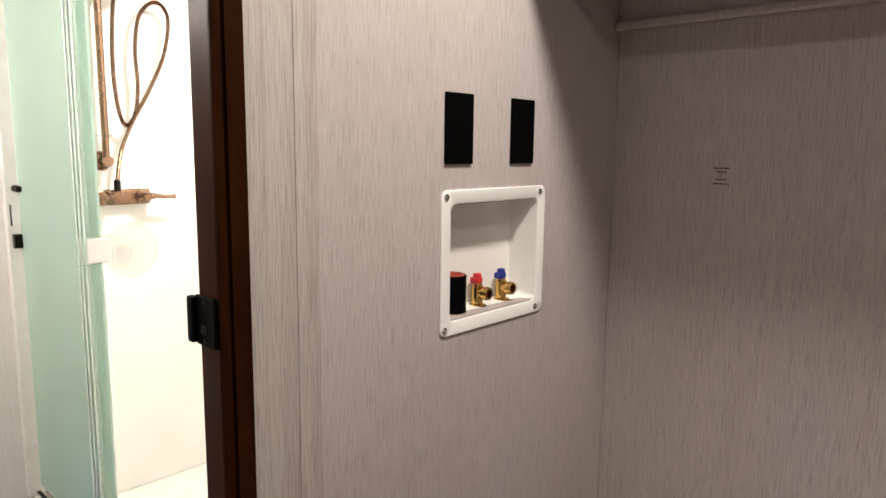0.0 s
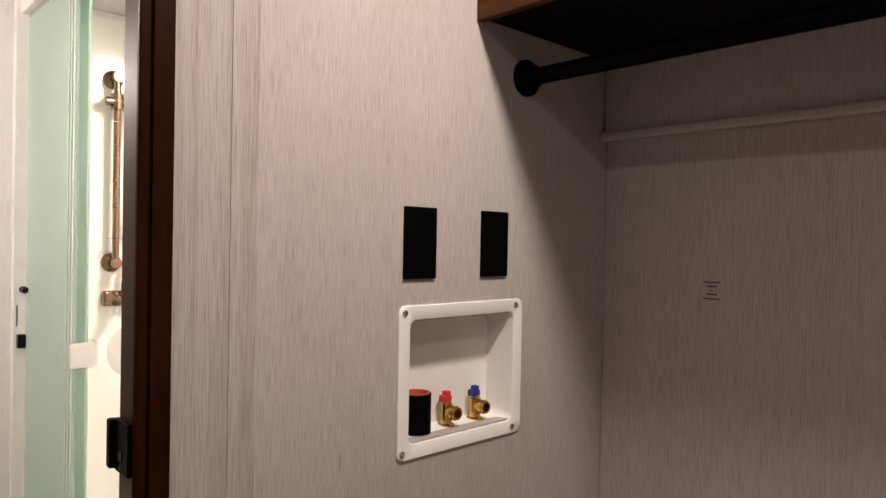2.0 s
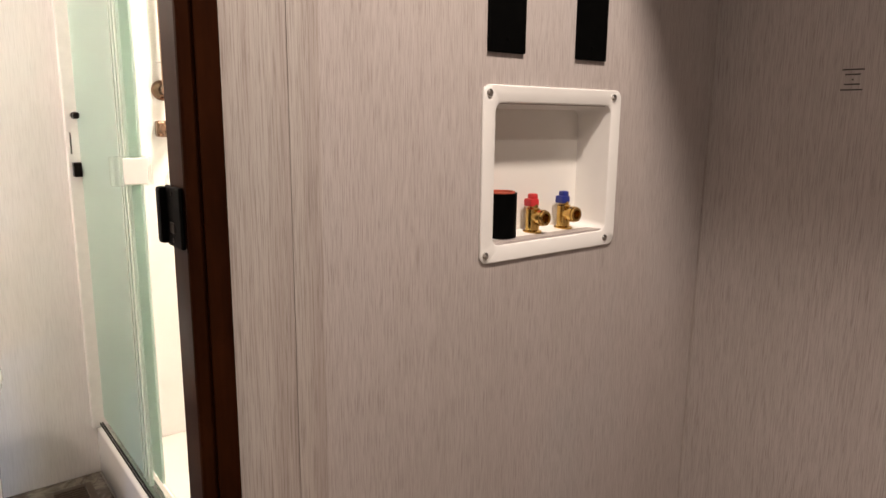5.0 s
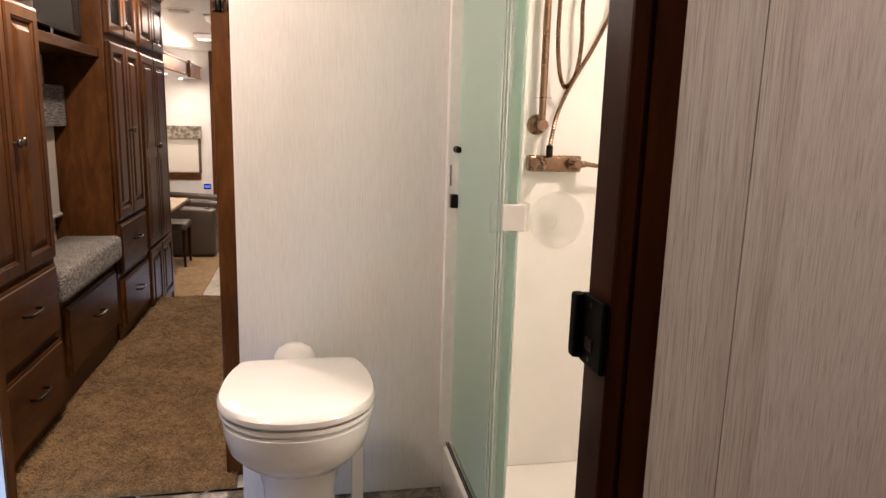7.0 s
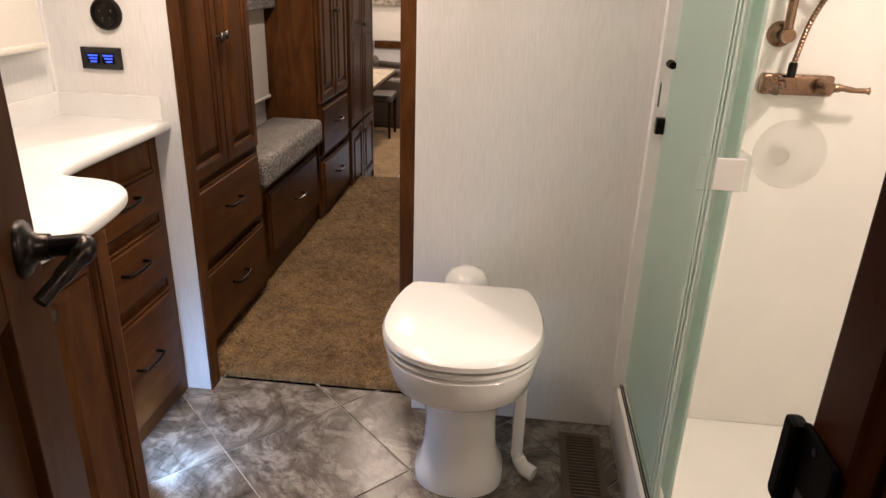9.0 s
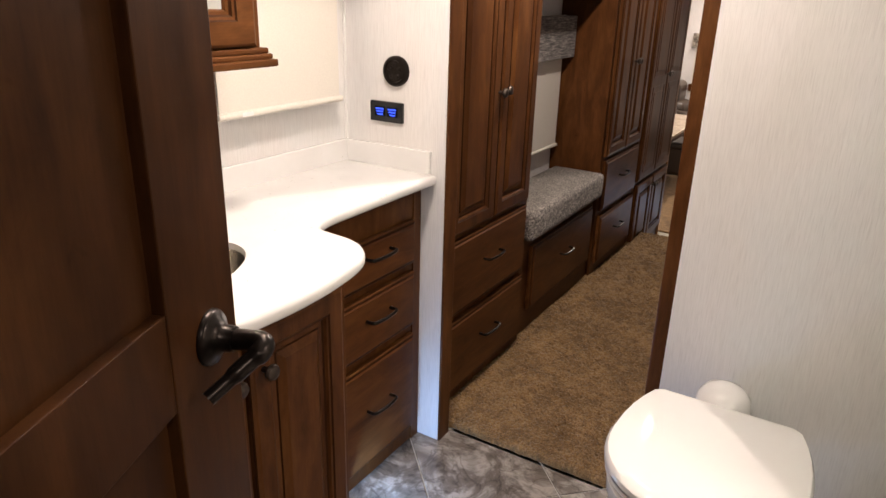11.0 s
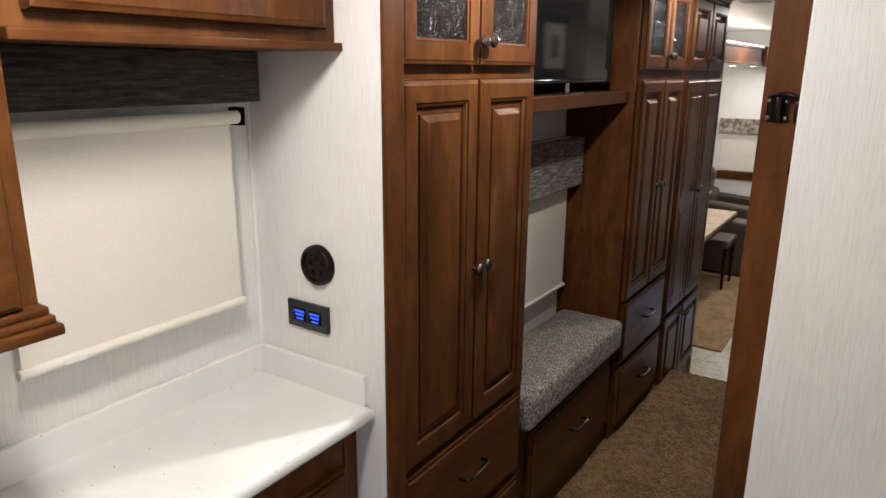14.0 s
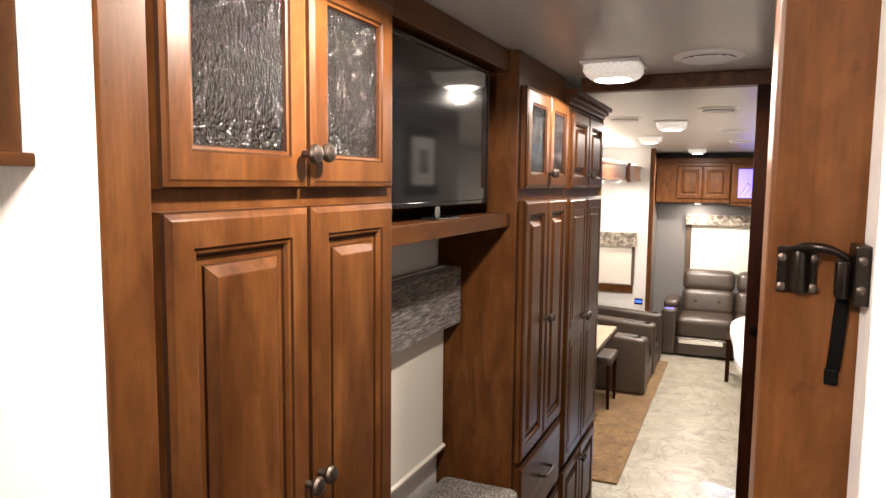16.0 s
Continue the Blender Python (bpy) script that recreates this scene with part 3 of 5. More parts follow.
# ---- closet ----
sh = thing("closet_shelf", (0.9, 2.0, 1.64), "dark cherry wood closet shelf on the wall", "shelf")
# board carries its underside shade in the colour
part("board", block(0.0, 1.9, 1.806, YR, 1.648, 1.692, 0.002), SHADOWED, sh, "shelf board coloured near black for the shade beneath")
part("front_edge", block(0.0, 1.9, 1.788, 1.8055, 1.641, 1.697, 0.003), WOOD_H, sh, "cherry wood front edge")
structure("trim_cleat", block(0.0035, 1.9, YR - 0.030, YR - 0.0142, 1.464, 1.484, 0.004), PAPER, "rounded lip of the closet wall cleat", "trim")
structure("trim_cleat", block(0.0035, 1.9, YR - 0.014, YR - 0.0002, 1.466, 1.647, 0.003), PAPER, "beige wall cleat under the closet shelf", "trim")
rod = thing("closet_rod", (0.9, 1.93, 1.56), "black metal clothes rod under the shelf", "clothes rod")
part("rod", tube([(0.004, 1.928, 1.560), (1.9, 1.928, 1.560)], 0.0165, 18), BLACK, rod, "", True)
part("flange", lathe([(0.036, 0), (0.036, 0.008), (0.030, 0.013), (0.022, 0.016), (0.021, 0.03)], (0.0, 1.928, 1.560), "x", 28), BLACK, rod, "round black rod flange", True)

mk = tagged(new("wall_stamp"), "small grey printed lines on the wall", "printed mark")
mk.location = (0.253, YR, 1.147)
INK = plain("grey_ink", (0.06, 0.052, 0.048), 0.7)
for a, b, z in ((0.236, 0.270, 1.164), (0.241, 0.265, 1.156), (0.252, 0.255, 1.1475), (0.241, 0.265, 1.140), (0.236, 0.270, 1.131)):
    part("printed_line", block(a, b, YR - 0.0012, YR - 0.0002, z - 0.0012, z + 0.0012), INK, mk)

for y0, name in ((1.623, "outlet_plate"), (1.809, "cover_plate")):
    pl = thing(name, (0.0, y0 + 0.036, 1.232), "black plastic wall plate on textured wall", "wall plate", "black wall plates")
    part("plate", block(0.0, 0.0055, y0, y0 + 0.0725, 1.171, 1.294, 0.002), BLACK, pl)
    for dz in (-0.042, 0.042):
        part("screw", lathe([(0.003, 0), (0.003, 0.0008), (0.001, 0.0012)], (0.0055, y0 + 0.036, 1.232 + dz), "x", 10), BLACK, pl)

wb = thing("washer_box", (0.0, 1.77, 0.99), "white plastic washer outlet box recessed in the wall", "washer box")
bm = bmesh.new()
prof = [(-0.025, 0.0), (-0.025, 0.003), (-0.0235, 0.0045), (-0.002, 0.0045), (0.0, 0.003), (0.002, -0.006), (0.012, -0.100)]


def rounded(y0, y1, z0, z1, r, n=5):
    out = []
    for cy, cz, a0 in ((y1 - r, z1 - r, 0), (y0 + r, z1 - r, 90), (y0 + r, z0 + r, 180), (y1 - r, z0 + r, 270)):
        for k in range(n + 1):
            a = radians(a0 + 90 * k / n)
            out.append((cy + r * math.cos(a), cz + r * math.sin(a)))
    return out


loops = []
for inset, h in prof:
    loops.append([bm.verts.new((h, y, z)) for y, z in rounded(BY0 + inset, BY1 - inset, BZ0 - 0.004 + inset, BZ1 + inset * -1 + 0.002, 0.014)])
for a, b in zip(loops, loops[1:]):
    for i in range(len(a)):
        bm.faces.new((a[i], a[(i + 1) % len(a)], b[(i + 1) % len(a)], b[i]))
bm.faces.new(loops[-1])
part("box", bm, WHITE, wb, "", True)
for y, z in ((1.627, 1.114), (1.908, 1.114), (1.625, 0.876), (1.903, 0.876)):
    part("screw", lathe([(0.0062, 0), (0.0062, 0.0015), (0.0045, 0.0035), (0.002, 0.0042)], (0.0040, y, z), "x", 14), CHROME, wb, "small chrome screw head", True)
bm = lathe([(0.0255, 0), (0.0255, 0.070), (0.0215, 0.070), (0.0205, 0.030)], (-0.038, 1.694, 0.893), "z", 28)
part("drain_pipe", bm, BLACK, wb, "black drain pipe stub", True)
part("pipe_rim", lathe([(0.0222, 0.0), (0.0222, 0.0725), (0.019, 0.0725), (0.0188, 0.02)], (-0.038, 1.694, 0.893), "z", 28), ORANGE, wb, "rust red rubber inner rim", True)
for y, capm, lab in ((1.766, RED, "red plastic valve cap"), (1.842, BLUE, "blue plastic valve cap")):
    bm = lathe([(0.016, 0), (0.016, 0.003), (0.0115, 0.005), (0.0115, 0.040), (0.009, 0.042), (0.008, 0.048)], (-0.040, y + 0.003, 0.892), "z", 22)
    lathe([(0.0095, -0.004), (0.0095, 0.016), (0.0135, 0.018), (0.0135, 0.025), (0.012, 0.026), (0.012, 0.030), (0.008, 0.030), (0.007, 0.016)], (-0.040, y + 0.003, 0.919), "x", 22, bm)
    v = part("valve", bm, BRASS, wb, "brass hose valve", True)
    bm = block(-0.050, -0.032, y - 0.009, y + 0.010, 0.936, 0.949, 0.003)
    block(-0.047, -0.034, y - 0.004, y + 0.009, 0.946, 0.957, 0.003, bm)
    part("valve_cap", bm, capm, v, lab)

sp = thing("strike_plate", (-0.03, 1.189, 0.97), "black metal strike plate on the door jamb", "strike plate")
bm = block(-0.0435, 0.004, 1.1840, 1.1888, 0.934, 1.002, 0.002)
block(-0.056, -0.0400, 1.1765, 1.1885, 0.936, 1.000, 0.004, bm)
part("plate", bm, BLACK, sp)
part("latch_hole", block(-0.030, -0.014, 1.1828, 1.1842, 0.950, 0.962, 0.001), BRONZE, sp, "worn latch opening")
for dz in (0.942, 0.994):
    part("screw", lathe([(0.003, 0), (0.0025, 0.001), (0.0005, 0.0012)], (-0.022, 1.1836, dz), "y", 10), BRONZE, sp)

for lx, ly in ((0.62, 1.60), (1.05, 0.86)):
    cl = thing("closet_light", (lx, ly, 2.06), "small round white ceiling puck light", "ceiling light", "closet puck lights")
    part("rim", lathe([(0.055, -0.012), (0.058, -0.004), (0.058, 0)], (lx, ly, 2.06), "z", 24), WHITE, cl, "", True)
    part("diffuser", lathe([(0.046, -0.0135), (0.046, -0.012)], (lx, ly, 2.06), "z", 24), GLOW, cl)

# open door between closet and bathroom
DOOR_A = 24.0
dr = thing("door_bathroom", (-0.366, 0.418, 0.0), "wooden panel door standing open, coloured dark for its shade", "door")


def door_space(bm):
    m = Matrix.Translation((-0.366, 0.418, 0)) @ Matrix.Rotation(radians(DOOR_A), 4, "Z")
    bmesh.ops.transform(bm, matrix=m, verts=bm.verts)
    return bm


DW, DH = 0.60, 1.97
part("stile", door_space(block(0.0, 0.150, -0.035, 0.0, 0.01, DH, 0.002)), DOOR_SHADED, dr)
part("stile", door_space(block(DW - 0.150, DW, -0.035, 0.0, 0.01, DH, 0.002)), DOOR_SHADED, dr)
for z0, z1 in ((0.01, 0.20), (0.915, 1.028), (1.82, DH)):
    part("rail", door_space(block(0.150, DW - 0.150, -0.034, -0.001, z0, z1, 0.0015)), DOOR_SHADED, dr)
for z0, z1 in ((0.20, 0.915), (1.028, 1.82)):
    part("panel", door_space(nested(0.150, DW - 0.150, z0, z1, -0.026, [(0, 0), (0.0, 0.011), (0.004, 0.0112), (0.06, 0.0112)])), DOOR_SHADED, dr)
lv = part("lever", door_space(tube(spline([(0.068, 0.004, 0.962), (0.068, 0.050, 0.962), (0.072, 0.064, 0.962), (0.082, 0.066, 0.958), (0.096, 0.054, 0.948), (0.114, 0.038, 0.934), (0.130, 0.024, 0.922)], 5), [0.0125] * 6 + [0.013] * 6 + [0.0125] * 6 + [0.0105] * 6 + [0.0085] * 7, 12)), BRONZE, dr, "oil-rubbed bronze lever handle", True)
part("rosette", door_space(lathe([(0.033, 0), (0.033, 0.004), (0.030, 0.008), (0.022, 0.011), (0.016, 0.018), (0.015, 0.030)], (0.068, 0.0, 0.962), "y", 28)), BRONZE, dr, "round bronze rosette", True)
part("latch_plate", door_space(block(-0.0015, 0.0, -0.028, -0.007, 0.955, 1.015, 0.0005)), BRONZE, dr)

# ---- bathroom: toilet ----
tl = thing("toilet", (-1.10, 0.90, 0), "white ceramic camper toilet with closed lid", "toilet")
TY = 0.898


def egg(cx, rx_front, rx_back, ry, n=40, flat=None):
    out = []
    for i in range(n):
        a = 2 * math.pi * i / n
        c, s = math.cos(a), math.sin(a)
        x = cx + (rx_front if c > 0 else rx_back) * (abs(c) ** 0.92) * (1 if c > 0 else -1)
        if flat is not None:
            x = max(x, flat)
        out.append((x, TY + ry * (abs(s) ** 0.92) * (1 if s > 0 else -1)))
    return out


def loft(layers, bm=None):
    bm = bm or bmesh.new()
    rings = [[bm.verts.new((x, y, z)) for x, y in ring] for ring, z in layers]
    for a, b in zip(rings, rings[1:]):
        for i in range(len(a)):
            bm.faces.new((a[i], a[(i + 1) % len(a)], b[(i + 1) % len(a)], b[i]))
    bm.faces.new(rings[0])
    bm.faces.new(rings[-1])
    return bm


bowl = [(egg(-1.14, 0.100, 0.17, 0.118), 0.0), (egg(-1.14, 0.100, 0.17, 0.118), 0.03), (egg(-1.14, 0.088, 0.165, 0.104), 0.055), (egg(-1.14, 0.076, 0.16, 0.094), 0.12), (egg(-1.14, 0.070, 0.16, 0.092), 0.20),
        (egg(-1.13, 0.082, 0.17, 0.104), 0.262), (egg(-1.12, 0.094, 0.17, 0.112), 0.278), (egg(-1.10, 0.130, 0.18, 0.140), 0.315), (egg(-1.08, 0.172, 0.20, 0.168), 0.365), (egg(-1.08, 0.186, 0.21, 0.180), 0.41), (egg(-1.08, 0.188, 0.21, 0.182), 0.440), (egg(-1.08, 0.180, 0.205, 0.175), 0.446)]
part("bowl", loft(bowl), CERAMIC, tl, "", True)
seat = [(egg(-1.085, 0.190, 0.31, 0.186, flat=-1.285), 0.450), (egg(-1.085, 0.194, 0.31, 0.189, flat=-1.288), 0.456), (egg(-1.085, 0.192, 0.31, 0.187, flat=-1.287), 0.464)]
part("seat", loft(seat), CERAMIC, tl, "white toilet seat", True)
lid = [(egg(-1.085, 0.190, 0.31, 0.186, flat=-1.288), 0.468), (egg(-1.085, 0.197, 0.31, 0.192, flat=-1.291), 0.474), (egg(-1.085, 0.197, 0.31, 0.192, flat=-1.291), 0.486), (egg(-1.085, 0.190, 0.31, 0.186, flat=-1.287), 0.494), (egg(-1.085, 0.170, 0.29, 0.166, flat=-1.270), 0.4975), (egg(-1.085, 0.08, 0.10, 0.08), 0.499)]
part("lid", loft(lid), CERAMIC, tl, "closed white toilet lid", True)
bm = lathe([(0.062, 0), (0.062, 0.05), (0.057, 0.078), (0.042, 0.097), (0.018, 0.107)], (-1.338, 0.885, 0.415), "z", 28)
block(-1.40, -1.26, 0.835, 0.945, 0.36, 0.455, 0.015, bm)
part("water_inlet", bm, CERAMIC, tl, "rounded white hinge cover", True)
bm = block(-1.185, -1.155, 1.035, 1.068, 0.05, 0.30, 0.010)
tube(spline([(-1.170, 1.052, 0.07), (-1.165, 1.058, 0.045), (-1.150, 1.075, 0.026), (-1.135, 1.100, 0.020)], 5), [0.016] * 5 + [0.019] * 5 + [0.021] * 6, 12, bm)
part("flush_pedal", bm, CERAMIC, tl, "white foot pedal", True)

# shower door
sd = thing("shower_door", (-0.75, 1.36, 0.155), "framed sliding shower door with frosted green glass", "shower door")
part("post", block(-1.409, -1.378, 1.321, 1.392, 0.156, 1.90, 0.003), ALU, sd, "white frame post")
part("post", block(-0.115, -0.076, 1.336, 1.392, 0.156, 1.90, 0.003), ALU, sd, "white frame post")
part("header", block(-1.409, -0.076, 1.334, 1.394, 1.862, 1.922, 0.004), ALU, sd, "white header rail")
bm = block(-1.37, -0.117, 1.345, 1.385, 0.1555, 0.166, 0.002)
block(-1.37, -0.117, 1.361, 1.366, 0.166, 0.185, 0.001, bm)
part("track", bm, CHROME, sd, "chrome bottom track")
for y in (1.3395, 1.3455):
    part("gasket", block(-1.374, -0.117, y, y + 0.0022, 0.1662, 0.1720), DARK, sd, "dark rubber gasket")
for y, x0, x1 in ((1.350, -1.366, -0.878), (1.374, -1.350, -0.872)):
    pn = part("panel", block(x0, x1, y, y + 0.006, 0.19, 1.855), FROST, sd, "frosted green glass panel")
    for k in range(3 if y < 1.36 else 0):
        part("edge_strip", block(x1 - 0.011 - 0.024 * k, x1 - 0.001 - 0.024 * k, y - 0.0040, y - 0.0006, 0.190, 1.855, 0.001), SEAL, pn, "pale edge seal")
    part("hanger", block(x0 + 0.02, x1 - 0.01, y - 0.002, y + 0.008, 1.845, 1.8615, 0.002), CHROME, pn)
for z in (1.073, 0.924):
    part("catch", lathe([(0.010, -0.004), (0.010, 0.012), (0.006, 0.014), (0.006, 0.020), (0.009, 0.022), (0.009, 0.032), (0.005, 0.034)], (-1.366, 1.343, z), "x", 14) if z > 1 else block(-1.372, -1.350, 1.328, 1.349, z + 0.002 - 0.02, z + 0.002 + 0.02, 0.003), BRONZE, sd, "black latch", z > 1)
part("keeper", block(-1.392, -1.378, 1.326, 1.336, 0.965, 1.03, 0.003), CHROME, sd, "small chrome keeper")

hk = thing("clear_handle", (-0.79, 1.34, 0.95), "clear plastic square handle on the shower glass", "door handle")
part("plate", block(-0.790, -0.782, 1.300, 1.378, 0.926, 0.990, 0.004), CLEAR, hk)
part("pad", block(-0.7815, -0.778, 1.326, 1.376, 0.930, 0.986, 0.002), WHITE, hk, "translucent white pad")
part("flange", block(-0.850, -0.782, 1.3805, 1.387, 0.928, 0.988, 0.002), CLEAR, hk)
hk.location.x -= 0.035
dish = thing("soap_dish", (-1.39, 1.667, 0.87), "round clear plastic suction dish on the shower wall", "soap dish")
part("disc", lathe([(0.086, 0), (0.088, 0.004), (0.080, 0.010), (0.050, 0.012), (0.012, 0.013)], (XB + 0.0125, 1.667, 0.865), "x", 40), WHITE_CLEAR, dish, "", True)
part("hub", lathe([(0.022, 0), (0.022, 0.022), (0.016, 0.026)], (XB + 0.0125, 1.640, 0.862), "x", 20), CLEAR, dish, "small clear hub", True)

# shower fittings
SX = XB + 0.012
bar = thing("shower_bar", (SX, 1.588, 1.43), "brushed bronze shower slide bar with hand shower hose", "shower bar")
part("bar", tube([(SX + 0.045, 1.588, 1.135), (SX + 0.045, 1.588, 1.735)], 0.0105, 16), CHAMPAGNE, bar, "", True)
for z in (1.148, 1.720):
    part("flange", lathe([(0.030, 0), (0.030, 0.006), (0.026, 0.014), (0.015, 0.020), (0.0145, 0.045), (0.017, 0.050), (0.015, 0.062)], (SX, 1.588, z), "x", 24), CHAMPAGNE, bar, "round bronze flange", True)
bm = lathe([(0.018, -0.024), (0.018, 0.024)], (SX + 0.045, 1.588, 1.645), "z", 20)
tube([(SX + 0.045, 1.555, 1.645), (SX + 0.045, 1.645, 1.645)], 0.013, 14, bm)
lathe([(0.015, -0.02), (0.019, 0.02)], (SX + 0.05, 1.640, 1.645), "z", 18, bm)
part("slider", bm, CHAMPAGNE, bar, "bronze slider", True)
part("soap_ring", lathe([(0.024, 0), (0.024, 0.004), (0.014, 0.004)], (SX + 0.045, 1.588, 1.222), "z", 20), CLEAR, bar, "clear plastic ring", True)
hx = SX + 0.055
pts = spline([(hx, 1.640, 1.66), (hx, 1.628, 1.60), (hx, 1.620, 1.493), (hx, 1.620, 1.377), (hx, 1.632, 1.285), (hx, 1.652, 1.256), (hx, 1.679, 1.296), (hx, 1.690, 1.382), (hx, 1.687, 1.484), (hx, 1.702, 1.579), (hx, 1.737, 1.626), (hx, 1.773, 1.629), (hx, 1.795, 1.584), (hx, 1.776, 1.477), (hx, 1.726, 1.368), (hx, 1.669, 1.269), (hx, 1.630, 1.18), (hx - 0.01, 1.616, 1.085)], 24)
part("hose", tube(pts, [0.0074 if k % 2 else 0.0052 for k in range(len(pts))], 10), CHAMPAGNE, bar, "ribbed metal hose", True)
bm = tube(spline([(hx, 1.642, 1.655), (hx + 0.004, 1.660, 1.72), (hx + 0.02, 1.680, 1.80)], 5), 0.012, 12)
lathe([(0.012, 0), (0.045, 0.012), (0.047, 0.026), (0.04, 0.030)], (hx + 0.01, 1.684, 1.82), "x", 24, bm)
part("hand_shower", bm, CHAMPAGNE, bar, "bronze hand shower head", True)

vl = thing("shower_valve", (SX, 1.642, 1.036), "brushed bronze shower faucet with two lever handles", "shower faucet")
part("plate", block(SX, SX + 0.030, 1.560, 1.724, 1.012, 1.060, 0.008, seg=3), CHAMPAGNE, vl, "", True)
for y, way in ((1.588, -1), (1.698, 1)):
    bm = lathe([(0.022, 0), (0.022, 0.014), (0.017, 0.020), (0.015, 0.036), (0.011, 0.040)], (SX + 0.030, y, 1.036), "x", 22)
    if way > 0:
        tube(spline([(SX + 0.055, y, 1.036), (SX + 0.060, y + 0.03, 1.038), (SX + 0.058, y + 0.06, 1.034), (SX + 0.058, y + 0.092, 1.034)], 5), [0.010] * 5 + [0.007] * 5 + [0.006] * 5 + [0.009], 12, bm)
    else:
        tube(spline([(SX + 0.055, y, 1.036), (SX + 0.085, y - 0.010, 1.034), (SX + 0.105, y - 0.02, 1.030)], 5), [0.010] * 5 + [0.007] * 5 + [0.009], 12, bm)
    part("lever", bm, CHAMPAGNE, vl, "bronze lever handle", True)
part("outlet", lathe([(0.010, 0), (0.010, 0.030), (0.0085, 0.034)], (SX + 0.045, 1.616, 1.056), "z", 16), BRONZE, vl, "hose connector", True)

# floor register
vt = thing("floor_register", (-1.20, 1.235, 0), "brown metal floor register with louvres", "floor vent")
bm = bmesh.new()
for a in ((-1.352, -1.048, 1.177, 1.197), (-1.352, -1.048, 1.277, 1.297), (-1.352, -1.330, 1.197, 1.277), (-1.070, -1.048, 1.197, 1.277)):
    block(a[0], a[1], a[2], a[3], 0.0, 0.006, 0.0015, bm)
part("frame", bm, VENT, vt)
part("backing", block(-1.330, -1.070, 1.197, 1.277, -0.0025, 0.0005), DARK, vt)
for k in range(20):
    x = -1.3235 + k * 0.0129
    part("slat", block(x - 0.0034, x + 0.0034, 1.197, 1.277, 0.001, 0.0048, 0.0006), VENT, vt)

# ---- bathroom: vanity ----
va = thing("vanity_drawer_cabinet", (-1.18, -0.1, 0), "cherry wood vanity cabinet with three drawers", "vanity cabinet")
part("body", block(-1.408, -0.843, YL + 0.002, 0.0, 0.0, 0.825, 0.001), WOOD, va)
part("frame_edge", block(-1.408, -1.372, 0.0, 0.004, 0.0, 0.825), WOOD, va)
for z0, z1 in ((0.612, 0.740), (0.415, 0.585), (0.060, 0.385)):
    drawer(va, -1.362, -1.000, z0, z1, 0.001, 0.105)
vb = thing("vanity_sink_cabinet", (-0.45, 0.0, 0), "cherry wood sink cabinet with raised-panel doors", "vanity cabinet")
bm = block(-0.842, 0.10, 0.170, 0.190, 0.0, 0.825, 0.001)
block(-0.842, -0.824, YL + 0.002, 0.170, 0.0, 0.825, bm=bm)
block(0.082, 0.10, YL + 0.002, 0.170, 0.0, 0.825, bm=bm)
block(-0.824, 0.082, YL + 0.002, 0.170, 0.05, 0.068, bm=bm)
part("body", bm, WOOD, vb)
raised_door(vb, -0.818, -0.560, 0.055, 0.785, 0.190, (-0.592, 0.702))
raised_door(vb, -0.552, -0.294, 0.055, 0.785, 0.190, (-0.520, 0.702))

SINK = (-0.46, 0.030, 0.245, 0.138)
outline = [(v.x, v.y) for v in spline([(-1.406, 0.055, 0), (-1.20, 0.056, 0), (-1.02, 0.058, 0), (-0.935, 0.066, 0), (-0.885, 0.096, 0), (-0.874, 0.140, 0), (-0.868, 0.190, 0), (-0.848, 0.236, 0), (-0.800, 0.274, 0), (-0.70, 0.296, 0), (-0.58, 0.302, 0), (-0.42, 0.287, 0), (-0.28, 0.252, 0), (-0.16, 0.215, 0), (0.10, 0.205, 0)], 5)]
outline += [(0.10, YL + 0.001), (-1.406, YL + 0.001)]
ct = thing("vanity_counter", (-0.7, 0, 0.826), "white speckled solid-surface countertop with curved front", "countertop")


def inset_ring(points, d):
    """The outline drawn inwards by d."""
    out = []
    for k, (x, y) in enumerate(points):
        (ax, ay), (bx, by) = points[k - 1], points[(k + 1) % len(points)]
        t1, t2 = Vector((x - ax, y - ay)).normalized(), Vector((bx - x, by - y)).normalized()
        n1, n2 = Vector((t1.y, -t1.x)), Vector((t2.y, -t2.x))
        h = (n1 + n2) / max(0.4, 1 + n1.dot(n2))
        out.append((x + h.x * d, y + h.y * d))
    return out


CT0, CT1, CR = 0.834, 0.866, 0.0135
rim = [(CR * (1 - math.sin(a)), CT0 + CR * (1 - math.cos(a))) for a in (radians(15 * k) for k in range(7))]
rim += [(CR * (1 - math.cos(a)), CT1 - CR * (1 - math.sin(a))) for a in (radians(15 * k) for k in range(7))]
bm = bmesh.new()
rings = [[bm.verts.new((x, y, z)) for x, y in inset_ring(outline, d)] for d, z in rim]
for a, b in zip(rings, rings[1:]):
    for k in range(len(a)):
        bm.faces.new((a[k], a[(k + 1) % len(a)], b[(k + 1) % len(a)], b[k]))
bm.faces.new(rings[0])
bm.faces.new(rings[-1])
top = part("top", bm, COUNTER, ct, "", True)
hole = slab([(SINK[0] + SINK[2] * math.cos(2 * math.pi * k / 48), SINK[1] + SINK[3] * math.sin(2 * math.pi * k / 48)) for k in range(48)], 0.7, 0.95)
cut = link("sink_cutter", hole, COUNTER)
mod = top.modifiers.new("sink_hole", "BOOLEAN")
mod.object, mod.operation, mod.solver = cut, "DIFFERENCE", "EXACT"
dg = bpy.context.evaluated_depsgraph_get()
done = bpy.data.meshes.new_from_object(top.evaluated_get(dg))
top.modifiers.clear()
top.data = done
bpy.data.objects.remove(cut)
